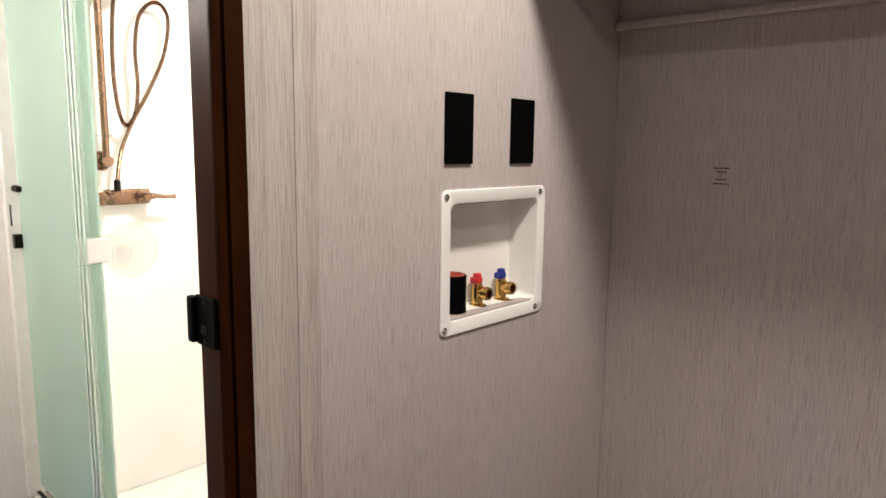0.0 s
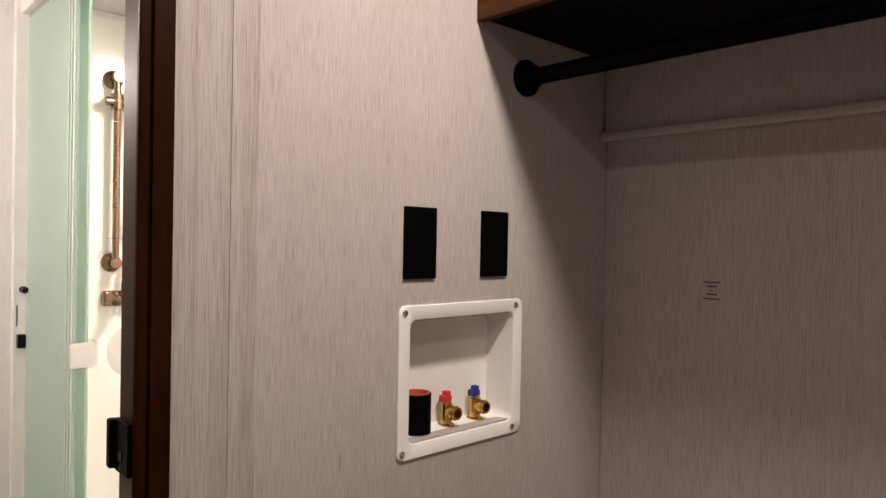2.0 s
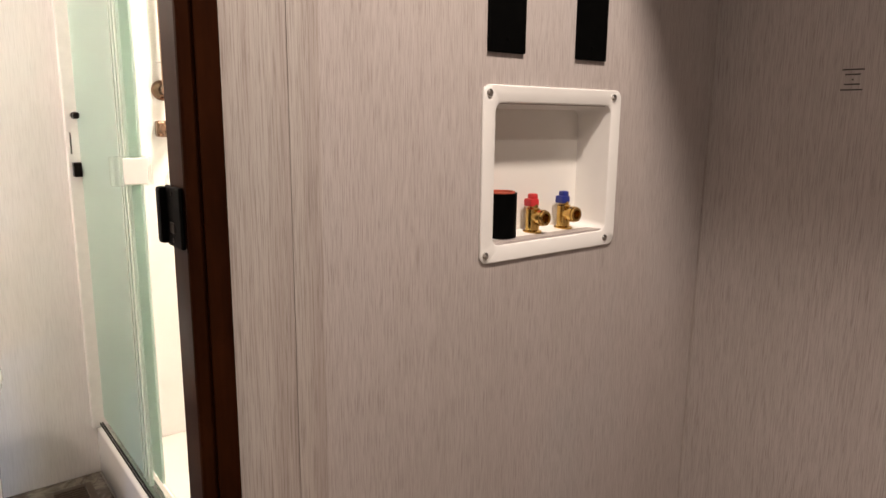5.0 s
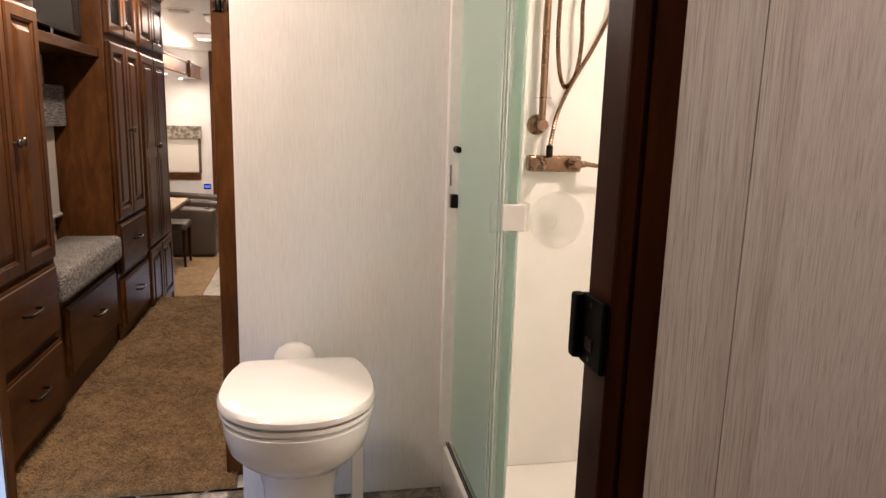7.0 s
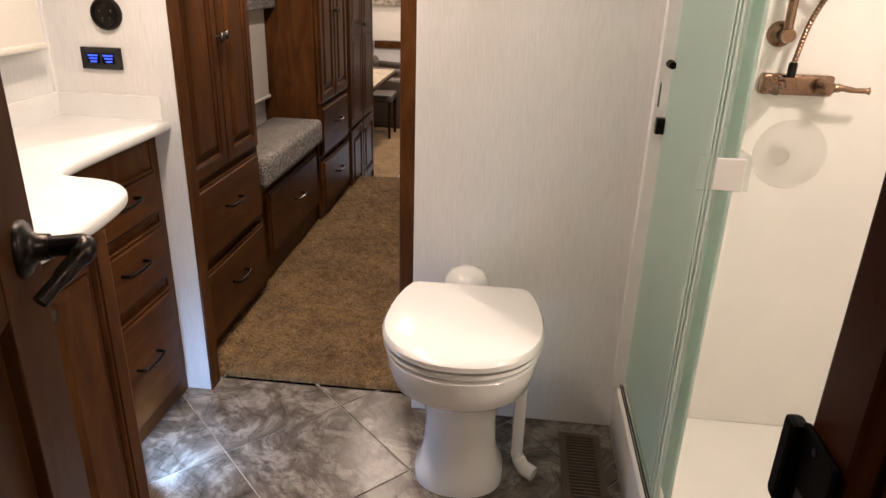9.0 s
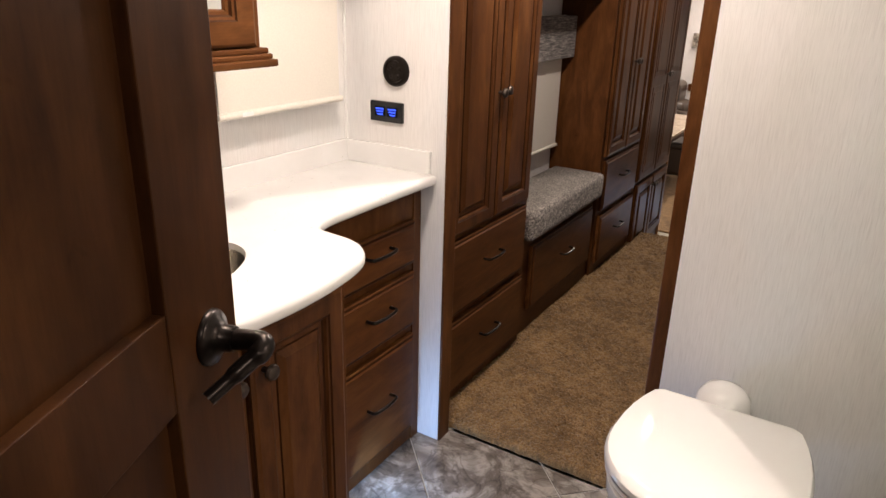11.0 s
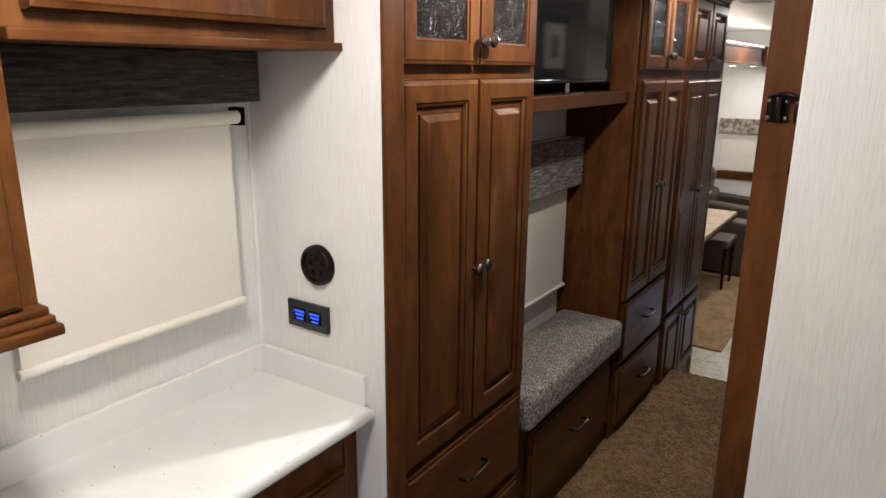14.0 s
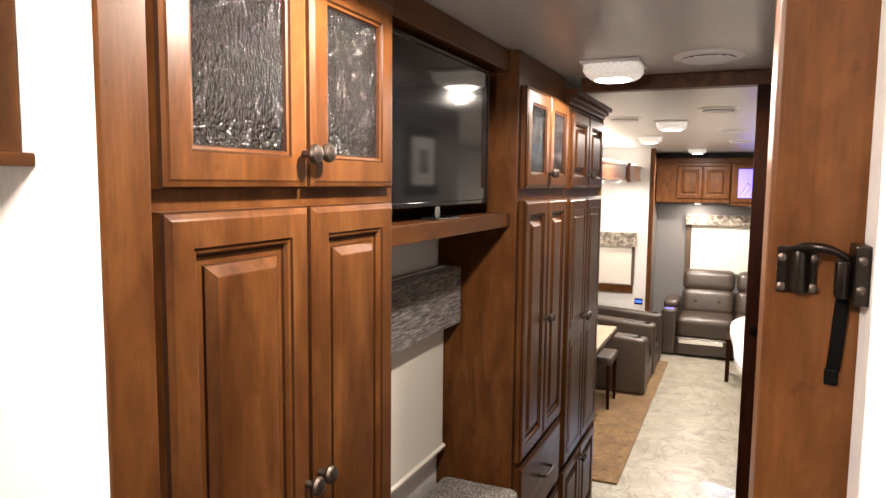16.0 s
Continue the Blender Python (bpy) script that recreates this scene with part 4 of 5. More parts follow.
part("backsplash", block(-1.406, 0.10, YL + 0.001, YL + 0.013, 0.8640, 0.928, 0.003), COUNTER, ct, "low speckled backsplash")
part("side_splash", block(-1.4095, -1.397, YL + 0.013, 0.036, 0.8640, 0.928, 0.003), COUNTER, ct, "low speckled side splash")

sk = thing("sink_basin", (SINK[0], SINK[1], 0.72), "oval brushed stainless steel undermount basin", "sink")
lay = []
for f, z in ((0.999, 0.8535), (0.992, 0.853), (0.985, 0.81), (0.93, 0.760), (0.80, 0.722), (0.58, 0.702), (0.30, 0.695), (0.10, 0.692)):
    lay.append(([(SINK[0] + SINK[2] * f * math.cos(2 * math.pi * k / 48), SINK[1] + SINK[3] * f * math.sin(2 * math.pi * k / 48)) for k in range(48)], z))
bm = bmesh.new()
rings = [[bm.verts.new((x, y, z)) for x, y in ring] for ring, z in lay]
for a, b in zip(rings, rings[1:]):
    for i in range(48):
        bm.faces.new((a[i], a[(i + 1) % 48], b[(i + 1) % 48], b[i]))
bm.faces.new(rings[-1])
part("basin", bm, STEEL, sk, "", True)
part("drain", lathe([(0.030, 0), (0.030, 0.003), (0.022, 0.004), (0.018, 0.002)], (SINK[0], SINK[1], 0.6915), "z", 24), CHROME, sk, "round drain", True)

fc = thing("sink_faucet", (-0.505, -0.155, 0.866), "oil-rubbed bronze single-handle bathroom faucet", "faucet")
bm = lathe([(0.036, 0), (0.036, 0.006), (0.033, 0.012), (0.031, 0.05), (0.029, 0.085)], (-0.505, -0.155, 0.8665), "z", 24)
tube(spline([(-0.505, -0.155, 0.915), (-0.506, -0.120, 0.948), (-0.510, -0.075, 0.955), (-0.514, -0.035, 0.938), (-0.515, -0.022, 0.923)], 6), [0.030] * 6 + [0.026] * 6 + [0.020] * 6 + [0.015] * 7, 14, bm)
part("body", bm, BRONZE, fc, "", True)
bm = lathe([(0.029, 0), (0.029, 0.03), (0.025, 0.052), (0.010, 0.064)], (-0.505, -0.155, 0.952), "z", 22)
tube(spline([(-0.505, -0.15, 1.000), (-0.508, -0.12, 1.016), (-0.512, -0.085, 1.020)], 5), [0.014] * 5 + [0.010] * 5 + [0.006], 10, bm)
part("handle", bm, BRONZE, fc, "bronze lever top", True)
part("aerator", lathe([(0.0135, -0.014), (0.0135, 0.0)], (-0.515, -0.021, 0.926), "z", 16), CHROME, fc, "chrome aerator", True)
fc.location.x -= 0.02
tg = tagged(link("warning_tag", bmesh.new(), YELLOW), "yellow paper tag hanging from the faucet", "tag")
bm = bmesh.new()
tri = [(-0.554, -0.018, 0.917), (-0.526, -0.018, 0.919), (-0.504, -0.004, 0.860), (-0.582, -0.004, 0.855)]
f = [bm.verts.new(p) for p in tri] + [bm.verts.new((p[0], p[1] - 0.0015, p[2])) for p in tri]
for q in ((0, 1, 2, 3), (7, 6, 5, 4), (0, 1, 5, 4), (1, 2, 6, 5), (2, 3, 7, 6), (3, 0, 4, 7)):
    bm.faces.new([f[i] for i in q])
bm.to_mesh(tg.data)
bm.free()

# mirror cabinet above the sink
mc = thing("mirror_cabinet", (-0.45, -0.13, 1.2), "cherry wood medicine cabinet with mirrored door", "mirror cabinet")
part("body", block(-0.857, 0.06, YL + 0.002, -0.022, 1.225, CEIL - 0.002, 0.001), WOOD, mc)
dm = part("door", nested(-0.832, 0.055, 1.2265, 1.90, -0.0218, [(0, 0), (0, 0.016), (0.003, 0.020), (0.008, 0.022), (0.048, 0.022), (0.051, 0.019), (0.056, 0.018), (0.060, 0.013), (0.066, 0.012), (0.070, 0.006)], None, (1, 4, 6)), WOOD_H, mc, "wooden mirror frame", second=GLAZE)
part("mirror", block(-0.832 + 0.069, 0.055 - 0.069, -0.0168, -0.0150, 1.2265 + 0.069, 1.90 - 0.069), MIRROR, dm, "clear mirror glass")
bm = block(-0.866, 0.07, YL + 0.003, 0.018, 1.190, 1.204, 0.003)
block(-0.862, 0.066, YL + 0.003, 0.008, 1.2042, 1.214, 0.003, bm)
block(-0.859, 0.063, YL + 0.003, 0.000, 1.2142, 1.2248, 0.003, bm)
part("sill_moulding", bm, WOOD_H, mc, "stepped wooden moulding")

oc = thing("overhead_cabinet", (-1.13, -0.13, 1.54), "honey-lit cherry wood overhead cabinet", "wall cabinet")
part("body", block(-1.408, -0.859, YL + 0.002, -0.022, 1.552, CEIL - 0.002, 0.001), WOOD, oc)
part("rail", block(-1.409, -0.8592, YL + 0.003, -0.004, 1.538, 1.5515, 0.002), WOOD_H, oc)
raised_door(oc, -1.372, -0.885, 1.572, 1.895, -0.0218)

wn = thing("bathroom_blind", (-1.13, -0.22, 1.05), "cream roller blind with dark fabric valance above", "roller blind")
part("sheet", block(-1.322, -0.905, -0.2155, -0.2143, 1.062, 1.420), BLIND, wn)
part("roller", tube([(-1.338, -0.212, 1.418), (-0.895, -0.212, 1.418)], 0.0125, 16), BLIND, wn, "cream roller", True)
part("bracket", block(-1.352, -1.338, -0.235, -0.203, 1.402, 1.436, 0.003), BLACK, wn, "black end bracket")
part("hem_bar", tube([(-1.330, -0.2146, 1.056), (-0.899, -0.2146, 1.056)], 0.0085, 12), BLIND, wn, "cream hem bar", True)
part("hem_label", block(-1.00, -0.965, -0.2062, -0.2054, 1.0515, 1.0610), WHITE, wn, "tiny printed label")
structure("window_1", block(-1.300, -0.948, YL + 0.0005, YL + 0.010, 1.042, 1.40, 0.002), BLACK, "dark window behind the blind", "window")
vc = thing("bathroom_valance", (-1.116, -0.22, 1.446), "dark slubbed fabric window valance", "valance")
part("front", block(-1.372, -0.860, -0.192, -0.180, 1.446, 1.5375, 0.004), VALANCE, vc)
part("side", block(-1.372, -1.360, YL + 0.002, -0.1925, 1.446, 1.5375, 0.003), VALANCE, vc)
part("side", block(-0.872, -0.860, YL + 0.002, -0.1925, 1.446, 1.5375, 0.003), VALANCE, vc)

vo = thing("round_switch", (XB, -0.082, 1.133), "round dark bronze wall dial", "wall dial")
part("rim", lathe([(0.041, 0), (0.041, 0.010), (0.037, 0.015), (0.030, 0.016), (0.028, 0.012)], (XB, -0.082, 1.133), "x", 32), BRONZE, vo, "", True)
part("face", lathe([(0.029, 0.010), (0.029, 0.0115)], (XB, -0.082, 1.133), "x", 28), GLOSS_BLACK, vo)
for a in range(5):
    ca = radians(72 * a + 20)
    part("button", lathe([(0.0058, 0.0115), (0.0058, 0.0150), (0.004, 0.0165)], (XB, -0.082 + 0.0165 * math.cos(ca), 1.133 + 0.0165 * math.sin(ca)), "x", 12), BRONZE, vo, "", True)

th = thing("tank_monitor", (XB, -0.112, 1.02), "black control panel with blue lit displays", "control panel")
part("panel", block(XB, XB + 0.010, -0.168, -0.057, 0.992, 1.049, 0.003), GLOSS_BLACK, th)
for y in (-0.150, -0.108):
    dsp = part("display", block(XB + 0.010, XB + 0.0106, y, y + 0.034, 1.008, 1.034), BLACK, th)
    for k, z in enumerate((1.028, 1.0205, 1.0125)):
        part("lit_line", block(XB + 0.0106, XB + 0.0110, y + 0.002 + 0.003 * k, y + 0.030 - 0.002 * k, z - 0.0018, z + 0.0018), LED_BLUE, dsp, "blue lit line")

bl = thing("bath_light", (-0.78, 0.31, CEIL), "round white ceiling light", "ceiling light", "bathroom lights")
part("rim", lathe([(0.105, -0.028), (0.112, -0.010), (0.112, 0)], (-0.78, 0.31, CEIL), "z", 32), WHITE, bl, "", True)
part("diffuser", lathe([(0.085, -0.034), (0.098, -0.028)], (-0.78, 0.31, CEIL), "z", 32), GLOW, bl)
b2 = copy_thing(bl, Matrix.Translation((-0.70, 1.80, CEIL)))

# ---- hallway ----


def wardrobe(name, label, x1, x0, drawers=True):
    w = thing(name, ((x0 + x1) / 2, -0.13, 0), label, "wardrobe", "hallway wardrobes")
    part("body", block(x0, x1, YL + 0.002, 0.0, 0.0, CEIL - 0.004, 0.002), WOOD, w)
    return w


w1 = wardrobe("wardrobe", "cherry wood wardrobe with glass upper doors and drawers", -1.480, -2.150)
raised_door(w1, -1.838, -1.545, 0.622, 1.488, 0.001, (-1.822, 1.045))
raised_door(w1, -2.118, -1.842, 0.622, 1.488, 0.001, (-1.858, 1.050))
glass_door(w1, -1.838, -1.545, 1.515, 1.858, 0.001, (-1.822, 1.567))
glass_door(w1, -2.118, -1.842, 1.515, 1.858, 0.001, (-1.858, 1.570))
drawer(w1, -2.112, -1.550, 0.345, 0.602, 0.001, 0.112)
drawer(w1, -2.112, -1.550, 0.058, 0.318, 0.001, 0.112)

w2 = wardrobe("wardrobe", "cherry wood wardrobe with glass upper doors and drawers", -2.972, -3.560)
for z0, z1, kind in ((0.622, 1.472, raised_door), (1.508, 1.826, glass_door)):
    kz = 1.055 if kind is raised_door else 1.56
    kind(w2, -3.268, -2.998, z0, z1, 0.001, (-3.253, kz))
    kind(w2, -3.540, -3.272, z0, z1, 0.001, (-3.288, kz))
drawer(w2, -3.536, -3.002, 0.350, 0.602, 0.001, 0.105)
drawer(w2, -3.536, -3.002, 0.075, 0.322, 0.001, 0.105)

w3 = thing("pantry_cabinet", (-3.92, -0.13, -0.5), "tall cherry wood pantry with paired panel doors", "pantry")
part("body", block(-4.280, -3.562, YL + 0.002, 0.0, -0.50, CEIL - 0.02, 0.002), WOOD, w3)
for a, b, kx in ((-3.915, -3.600, -3.897), (-4.245, -3.920, -3.938)):
    raised_door(w3, a, b, 1.505, 1.815, 0.001, (kx, 1.560))
    raised_door(w3, a, b, 0.372, 1.468, 0.001, (kx, 0.945), 0.915)
    raised_door(w3, a, b, -0.05, 0.352, 0.001, (kx, 0.30))
part("end_trim", block(-4.298, -4.281, YL + 0.002, 0.010, -0.50, CEIL - 0.02, 0.002), TRIM_LIT, w3, "end trim coloured honey for the yellow light on it")
bm = block(-4.30, -3.562, -0.002, 0.016, 1.832, 1.848, 0.003)
block(-4.31, -3.562, -0.002, 0.030, 1.848, 1.866, 0.004, bm)
block(-4.32, -3.562, -0.002, 0.046, 1.866, 1.886, 0.005, bm)
part("crown", bm, WOOD_H, w3, "stepped crown moulding")

bn = thing("window_bench", (-2.56, -0.1, 0), "cherry wood window bench with drawer", "bench")
part("body", block(-2.969, -2.152, YL + 0.002, -0.015, 0.0, 0.432, 0.002), WOOD_H, bn)
drawer(bn, -2.925, -2.235, 0.115, 0.395, -0.014, 0.105)
cs = tagged(link("bench_cushion", block(-2.966, -2.155, -0.235, 0.032, 0.434, 0.556, 0.030, seg=5), TWEED, None, True), "grey tweed upholstered bench cushion", "cushion")

hb = thing("hall_blind", (-2.56, -0.22, 0.66), "cream roller blind lowered over the bench window", "roller blind")
part("sheet", block(-2.935, -2.175, -0.2275, -0.2262, 0.668, 1.26), BLIND, hb)
part("hem_bar", tube([(-2.945, -0.2268, 0.662), (-2.165, -0.2268, 0.662)], 0.0085, 12), BLIND, hb, "cream hem bar", True)
structure("window_2", block(-2.90, -2.21, YL + 0.0005, YL + 0.010, 0.66, 1.24, 0.002), BLACK, "dark window behind the blind", "window")
hv = thing("hall_valance", (-2.56, -0.22, 1.075), "grey slubbed fabric window valance", "valance")
part("front", block(-2.968, -2.153, -0.192, -0.180, 1.075, 1.258, 0.005), VALANCE_GREY, hv)
part("side", block(-2.968, -2.956, -0.262, -0.1925, 1.075, 1.258, 0.003), VALANCE_GREY, hv)
part("side", block(-2.165, -2.153, -0.262, -0.1925, 1.075, 1.258, 0.003), VALANCE_GREY, hv)
part("lid", block(-2.9555, -2.1655, -0.262, -0.1925, 1.246, 1.257, 0.002), VALANCE_GREY, hv)
ts = thing("tv_shelf", (-2.56, -0.1, 1.39), "cherry wood shelf under the television", "shelf")
part("board", block(-2.9705, -2.1515, YL + 0.002, -0.020, 1.392, 1.434, 0.003), WOOD_H, ts)
bp = thing("tv_niche_panel", (-2.56, -0.24, 1.66), "dark wooden back panel behind the television", "panel")
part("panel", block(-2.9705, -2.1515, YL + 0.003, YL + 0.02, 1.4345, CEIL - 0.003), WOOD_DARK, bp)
part("top_rail", block(-2.9705, -2.1515, -0.22, -0.03, 1.862, CEIL - 0.003, 0.002), WOOD_H, bp, "wooden top rail")
tv = thing("television", (-2.53, -0.06, 1.435), "black flat-screen television on a shelf", "television")
part("back", block(-2.850, -2.190, -0.098, -0.068, 1.472, 1.845, 0.006), BLACK, tv)
part("bezel", nested(-2.856, -2.184, 1.466, 1.851, -0.0675, [(0, 0), (0, 0.012), (0.003, 0.015), (0.010, 0.015), (0.012, 0.011)]), GLOSS_BLACK, tv, "gloss black bezel")
part("screen", block(-2.843, -2.197, -0.0565, -0.0555, 1.482, 1.838), GLOSS_BLACK, tv, "dark glossy screen")
part("foot", block(-2.60, -2.46, -0.11, -0.04, 1.4345, 1.440, 0.002), GLOSS_BLACK, tv)
part("neck", block(-2.545, -2.515, -0.082, -0.070, 1.440, 1.475), CHROME, tv)

ca = thing("door_catch", (-1.40, 0.695, 1.45), "black metal sliding-door catch on the jamb", "door catch")
JX = -1.575
part("plate", block(JX, JX + 0.004, 0.666, 0.695, 1.440, 1.478, 0.0015), BRONZE, ca)
saddle = lathe([(0.0075, 0.0), (0.0085, 0.004), (0.0085, 0.030), (0.0075, 0.034)], (JX + 0.005, 0.682, 1.4415), "z", 18)
part("saddle", saddle, BRONZE, ca, "rounded bronze saddle", True)
for y in (0.6695, 0.6925):
    for z in (1.4445, 1.4685):
        part("screw", lathe([(0.0036, 0.0), (0.0036, 0.002), (0.0018, 0.003)], (JX + 0.004, y, z), "x", 12), PEWTER, ca, "", True)
part("arm", tube(spline([(JX + 0.006, 0.673, 1.4745), (JX + 0.014, 0.682, 1.4780), (JX + 0.020, 0.694, 1.4790), (JX + 0.022, 0.706, 1.4760), (JX + 0.022, 0.714, 1.4710)], 6), [0.0026] * 6 + [0.0036] * 6 + [0.0034] * 6 + [0.0030] * 7, 12), BRONZE, ca, "curved catch arm", True)
kp = part("keeper", block(JX + 0.012, JX + 0.030, 0.7060, 0.7160, 1.4400, 1.4700, 0.003), BRONZE, ca, "", True)
part("keeper_plate", block(JX + 0.008, JX + 0.044, 0.7162, 0.7268, 1.4380, 1.4830, 0.0015), BRONZE, ca)
for z in (1.450, 1.472):
    part("screw", lathe([(0.0034, 0.0), (0.0034, 0.002), (0.0016, 0.003)], (JX + 0.044, 0.7210, z), "x", 12), PEWTER, ca, "", True)
bm = block(JX + 0.0008, JX + 0.0040, 0.7100, 0.7200, 1.378, 1.4400, 0.001)
for v in bm.verts:
    drop = (1.440 - v.co.z) / 0.065
    v.co.y -= 0.004 * drop
part("strap", bm, BLACK, ca, "dark hanging strap")
part("strap_end", block(JX + 0.0008, JX + 0.0056, 0.7050, 0.7150, 1.366, 1.3800, 0.002), BLACK, ca, "stitched strap end")

structure("beam_hall", block(-3.66, -3.60, 0.050, 0.76, 1.876, CEIL, 0.004), WOOD_H, "cherry wood header beam across the hallway", "beam")
pk = thing("pocket_door", (-3.61, 0.72, 0), "dark wooden sliding door edge with round finger pull", "sliding door")
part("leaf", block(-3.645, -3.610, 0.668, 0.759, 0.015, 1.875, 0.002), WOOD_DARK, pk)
part("finger_pull", lathe([(0.019, 0.0), (0.019, 0.003), (0.012, 0.004), (0.011, 0.001)], (-3.610, 0.702, 1.003), "x", 20), BLACK, pk, "round black finger pull", True)


def superellipse(n):
    """A rounded square of half width one."""
    out = []
    for i in range(n):
        a = 2 * math.pi * i / n
        c, q = math.cos(a), math.sin(a)
        out.append((math.copysign(abs(c) ** 0.45, c), math.copysign(abs(q) ** 0.45, q)))
    return out


def dome_light(x, y, group):
    d = thing("dome_light", (x, y, CEIL), "square cut-crystal ceiling light glowing white", "ceiling light", group)
    part("rim", block(x - 0.098, x + 0.098, y - 0.098, y + 0.098, CEIL - 0.012, CEIL, 0.006), WHITE, d)
    bm = bmesh.new()
    side = []
    for half, h in ((0.092, 0.0122), (0.094, 0.030), (0.084, 0.046), (0.066, 0.056)):
        side.append([bm.verts.new((x + half * a, y + half * b, CEIL - h)) for a, b in superellipse(40)])
    for a, b in zip(side, side[1:]):
        for k in range(40):
            bm.faces.new((a[k], a[(k + 1) % 40], b[(k + 1) % 40], b[k]))
    bm.faces.new(side[0])
    bm.faces.new(side[-1])
    shade = part("crystal_shade", bm, CRYSTAL, d, "square cut-crystal shade", True)
    part("diffuser", lathe([(0.050, -0.0600), (0.060, -0.0562)], (x, y, CEIL), "z", 28), GLOW, shade, "glowing lens")
    return d


dome_light(-3.32, 0.22, "hallway ceiling lights")
dome_light(-1.86, 0.32, "hallway ceiling lights")
for lx, ly in ((-5.6, 0.2), (-7.0, -0.1), (-9.2, 0.15)):
    dome_light(lx, ly, "living room ceiling lights")


def ceiling_vent(x, y):
    d = thing("ceiling_vent", (x, y, CEIL), "round white ceiling air vent with slats", "air vent", "ceiling vents")
    part("ring", lathe([(0.085, -0.010), (0.105, -0.006), (0.108, 0.0)], (x, y, CEIL), "z", 36), WHITE, d, "", True)
    part("backing", lathe([(0.080, -0.0115), (0.080, -0.010)], (x, y, CEIL), "z", 32), DARK, d)
    for k in range(-4, 5):
        half = math.sqrt(max(0.0, 0.079 ** 2 - (k * 0.017) ** 2))
        part("slat", block(x + k * 0.017 - 0.004, x + k * 0.017 + 0.004, y - half, y + half, CEIL - 0.017, CEIL - 0.0115, 0.001), WHITE, d)
    return d


for vx, vy in ((-3.28, 0.52), (-4.9, 0.50), (-5.3, -0.05), (-6.4, 0.55), (-7.8, 0.60)):
    ceiling_vent(vx, vy)

# ---- living room, lower floor ----
LF = -0.51
SY = -0.05
structure("wall_living_end", block(-10.6, -10.5, -1.4, 2.3, LF, CEIL), GREY_WALL, "grey end wall", "wall")
structure("wall_slide_back", block(-9.05, -4.60, -1.40, -1.32, LF, CEIL), PALE, "pale slide-out wall", "wall")
structure("wall_slide_end", block(-9.12, -9.05, -1.40, -0.33, LF, CEIL), PALE, "pale slide-out end wall with window", "wall")
structure("wall_slide_near", block(-4.64, -4.60, -1.40, YL - 0.05, LF, CEIL), PALE, "pale slide-out wall", "wall")
structure("wall_living_left", block(-10.5, -9.12, -0.46, -0.40, LF, CEIL), GREY_WALL, "grey side wall", "wall")
structure("wall_living_right", block(-10.5, -3.62, 2.2, 2.3, LF, CEIL), PALE, "pale living room wall", "wall")
structure("wall_living_near", block(-4.64, -4.60, 0.80, 2.25, LF, CEIL), PALE, "pale partition wall", "wall")
structure("trim_slide", block(-9.13, -9.03, -0.335, -0.285, LF, CEIL, 0.004), WOOD, "cherry wood slide-out trim", "trim")
structure("trim_slide_near", block(-4.66, -4.59, -0.32, -0.27, LF, CEIL, 0.004), WOOD, "cherry wood slide-out trim", "trim")

cv = thing("light_cove", (-6.9, -0.45, 1.55), "cherry wood valance board with lit cove above", "lit valance")
part("face", block(-9.02, -4.70, -0.475, -0.440, 1.565, 1.715, 0.004), WOOD_H, cv)
part("strip", block(-9.02, -4.70, -0.560, -0.500, 1.735, 1.748), COVE, cv, "bright light strip")
part("shelf", block(-9.02, -4.70, -0.600, -0.4755, 1.720, 1.734), WHITE, cv, "white cove floor")
part("cornice", block(-9.03, -4.69, -0.4395, -0.425, 1.700, 1.722, 0.004), WOOD_H, cv)
part("cornice", block(-9.03, -4.69, -0.4395, -0.430, 1.565, 1.580, 0.004), WOOD_H, cv)
part("bracket", block(-8.10, -8.02, -0.4395, -0.405, 1.545, 1.735, 0.006), WOOD, cv, "turned-out wooden bracket")
for lx in (-8.6, -7.6, -6.6):
    pu = thing("cove_puck_light", (lx, -0.62, 1.565), "small round light under the valance", "puck light", "valance puck lights")
    part("rim", lathe([(0.036, -0.016), (0.040, 0)], (lx, -0.62, 1.564), "z", 20), WHITE, pu, "", True)
    part("diffuser", lathe([(0.030, -0.0180), (0.030, -0.0165)], (lx, -0.62, 1.564), "z", 20), GLOW, pu)
part("soffit", block(-9.02, -4.70, -0.80, -0.476, 1.565, 1.580), WHITE, cv, "white valance soffit")

wi = thing("slide_window", (-9.05, -0.72, 0.5), "small window with blind and patterned valance", "window")
part("valance", block(-9.048, -8.99, -0.98, -0.46, 0.80, 0.965, 0.005), PATTERN, wi, "patterned fabric valance")
part("blind", block(-9.048, -9.035, -0.94, -0.50, 0.36, 0.80), BLIND, wi, "cream blind")
part("frame", block(-9.049, -9.020, -0.96, -0.48, 0.26, 0.35, 0.004), WOOD_H, wi, "wooden sill")
part("side", block(-9.049, -9.025, -0.505, -0.470, 0.35, 0.80, 0.003), VENT, wi)
pn = thing("slide_panel", (-9.05, -0.40, 0.16), "small dark control panel with blue display", "control panel")
part("plate", block(-9.05, -9.042, -0.455, -0.365, 0.13, 0.20, 0.002), BLACK, pn)
part("display", block(-9.042, -9.041, -0.445, -0.375, 0.150, 0.182), LED_BLUE, pn)


def cushion_block(x0, x1, y0, y1, z0, z1, r=0.04):
    return block(x0, x1, y0, y1, z0, z1, r, seg=4)


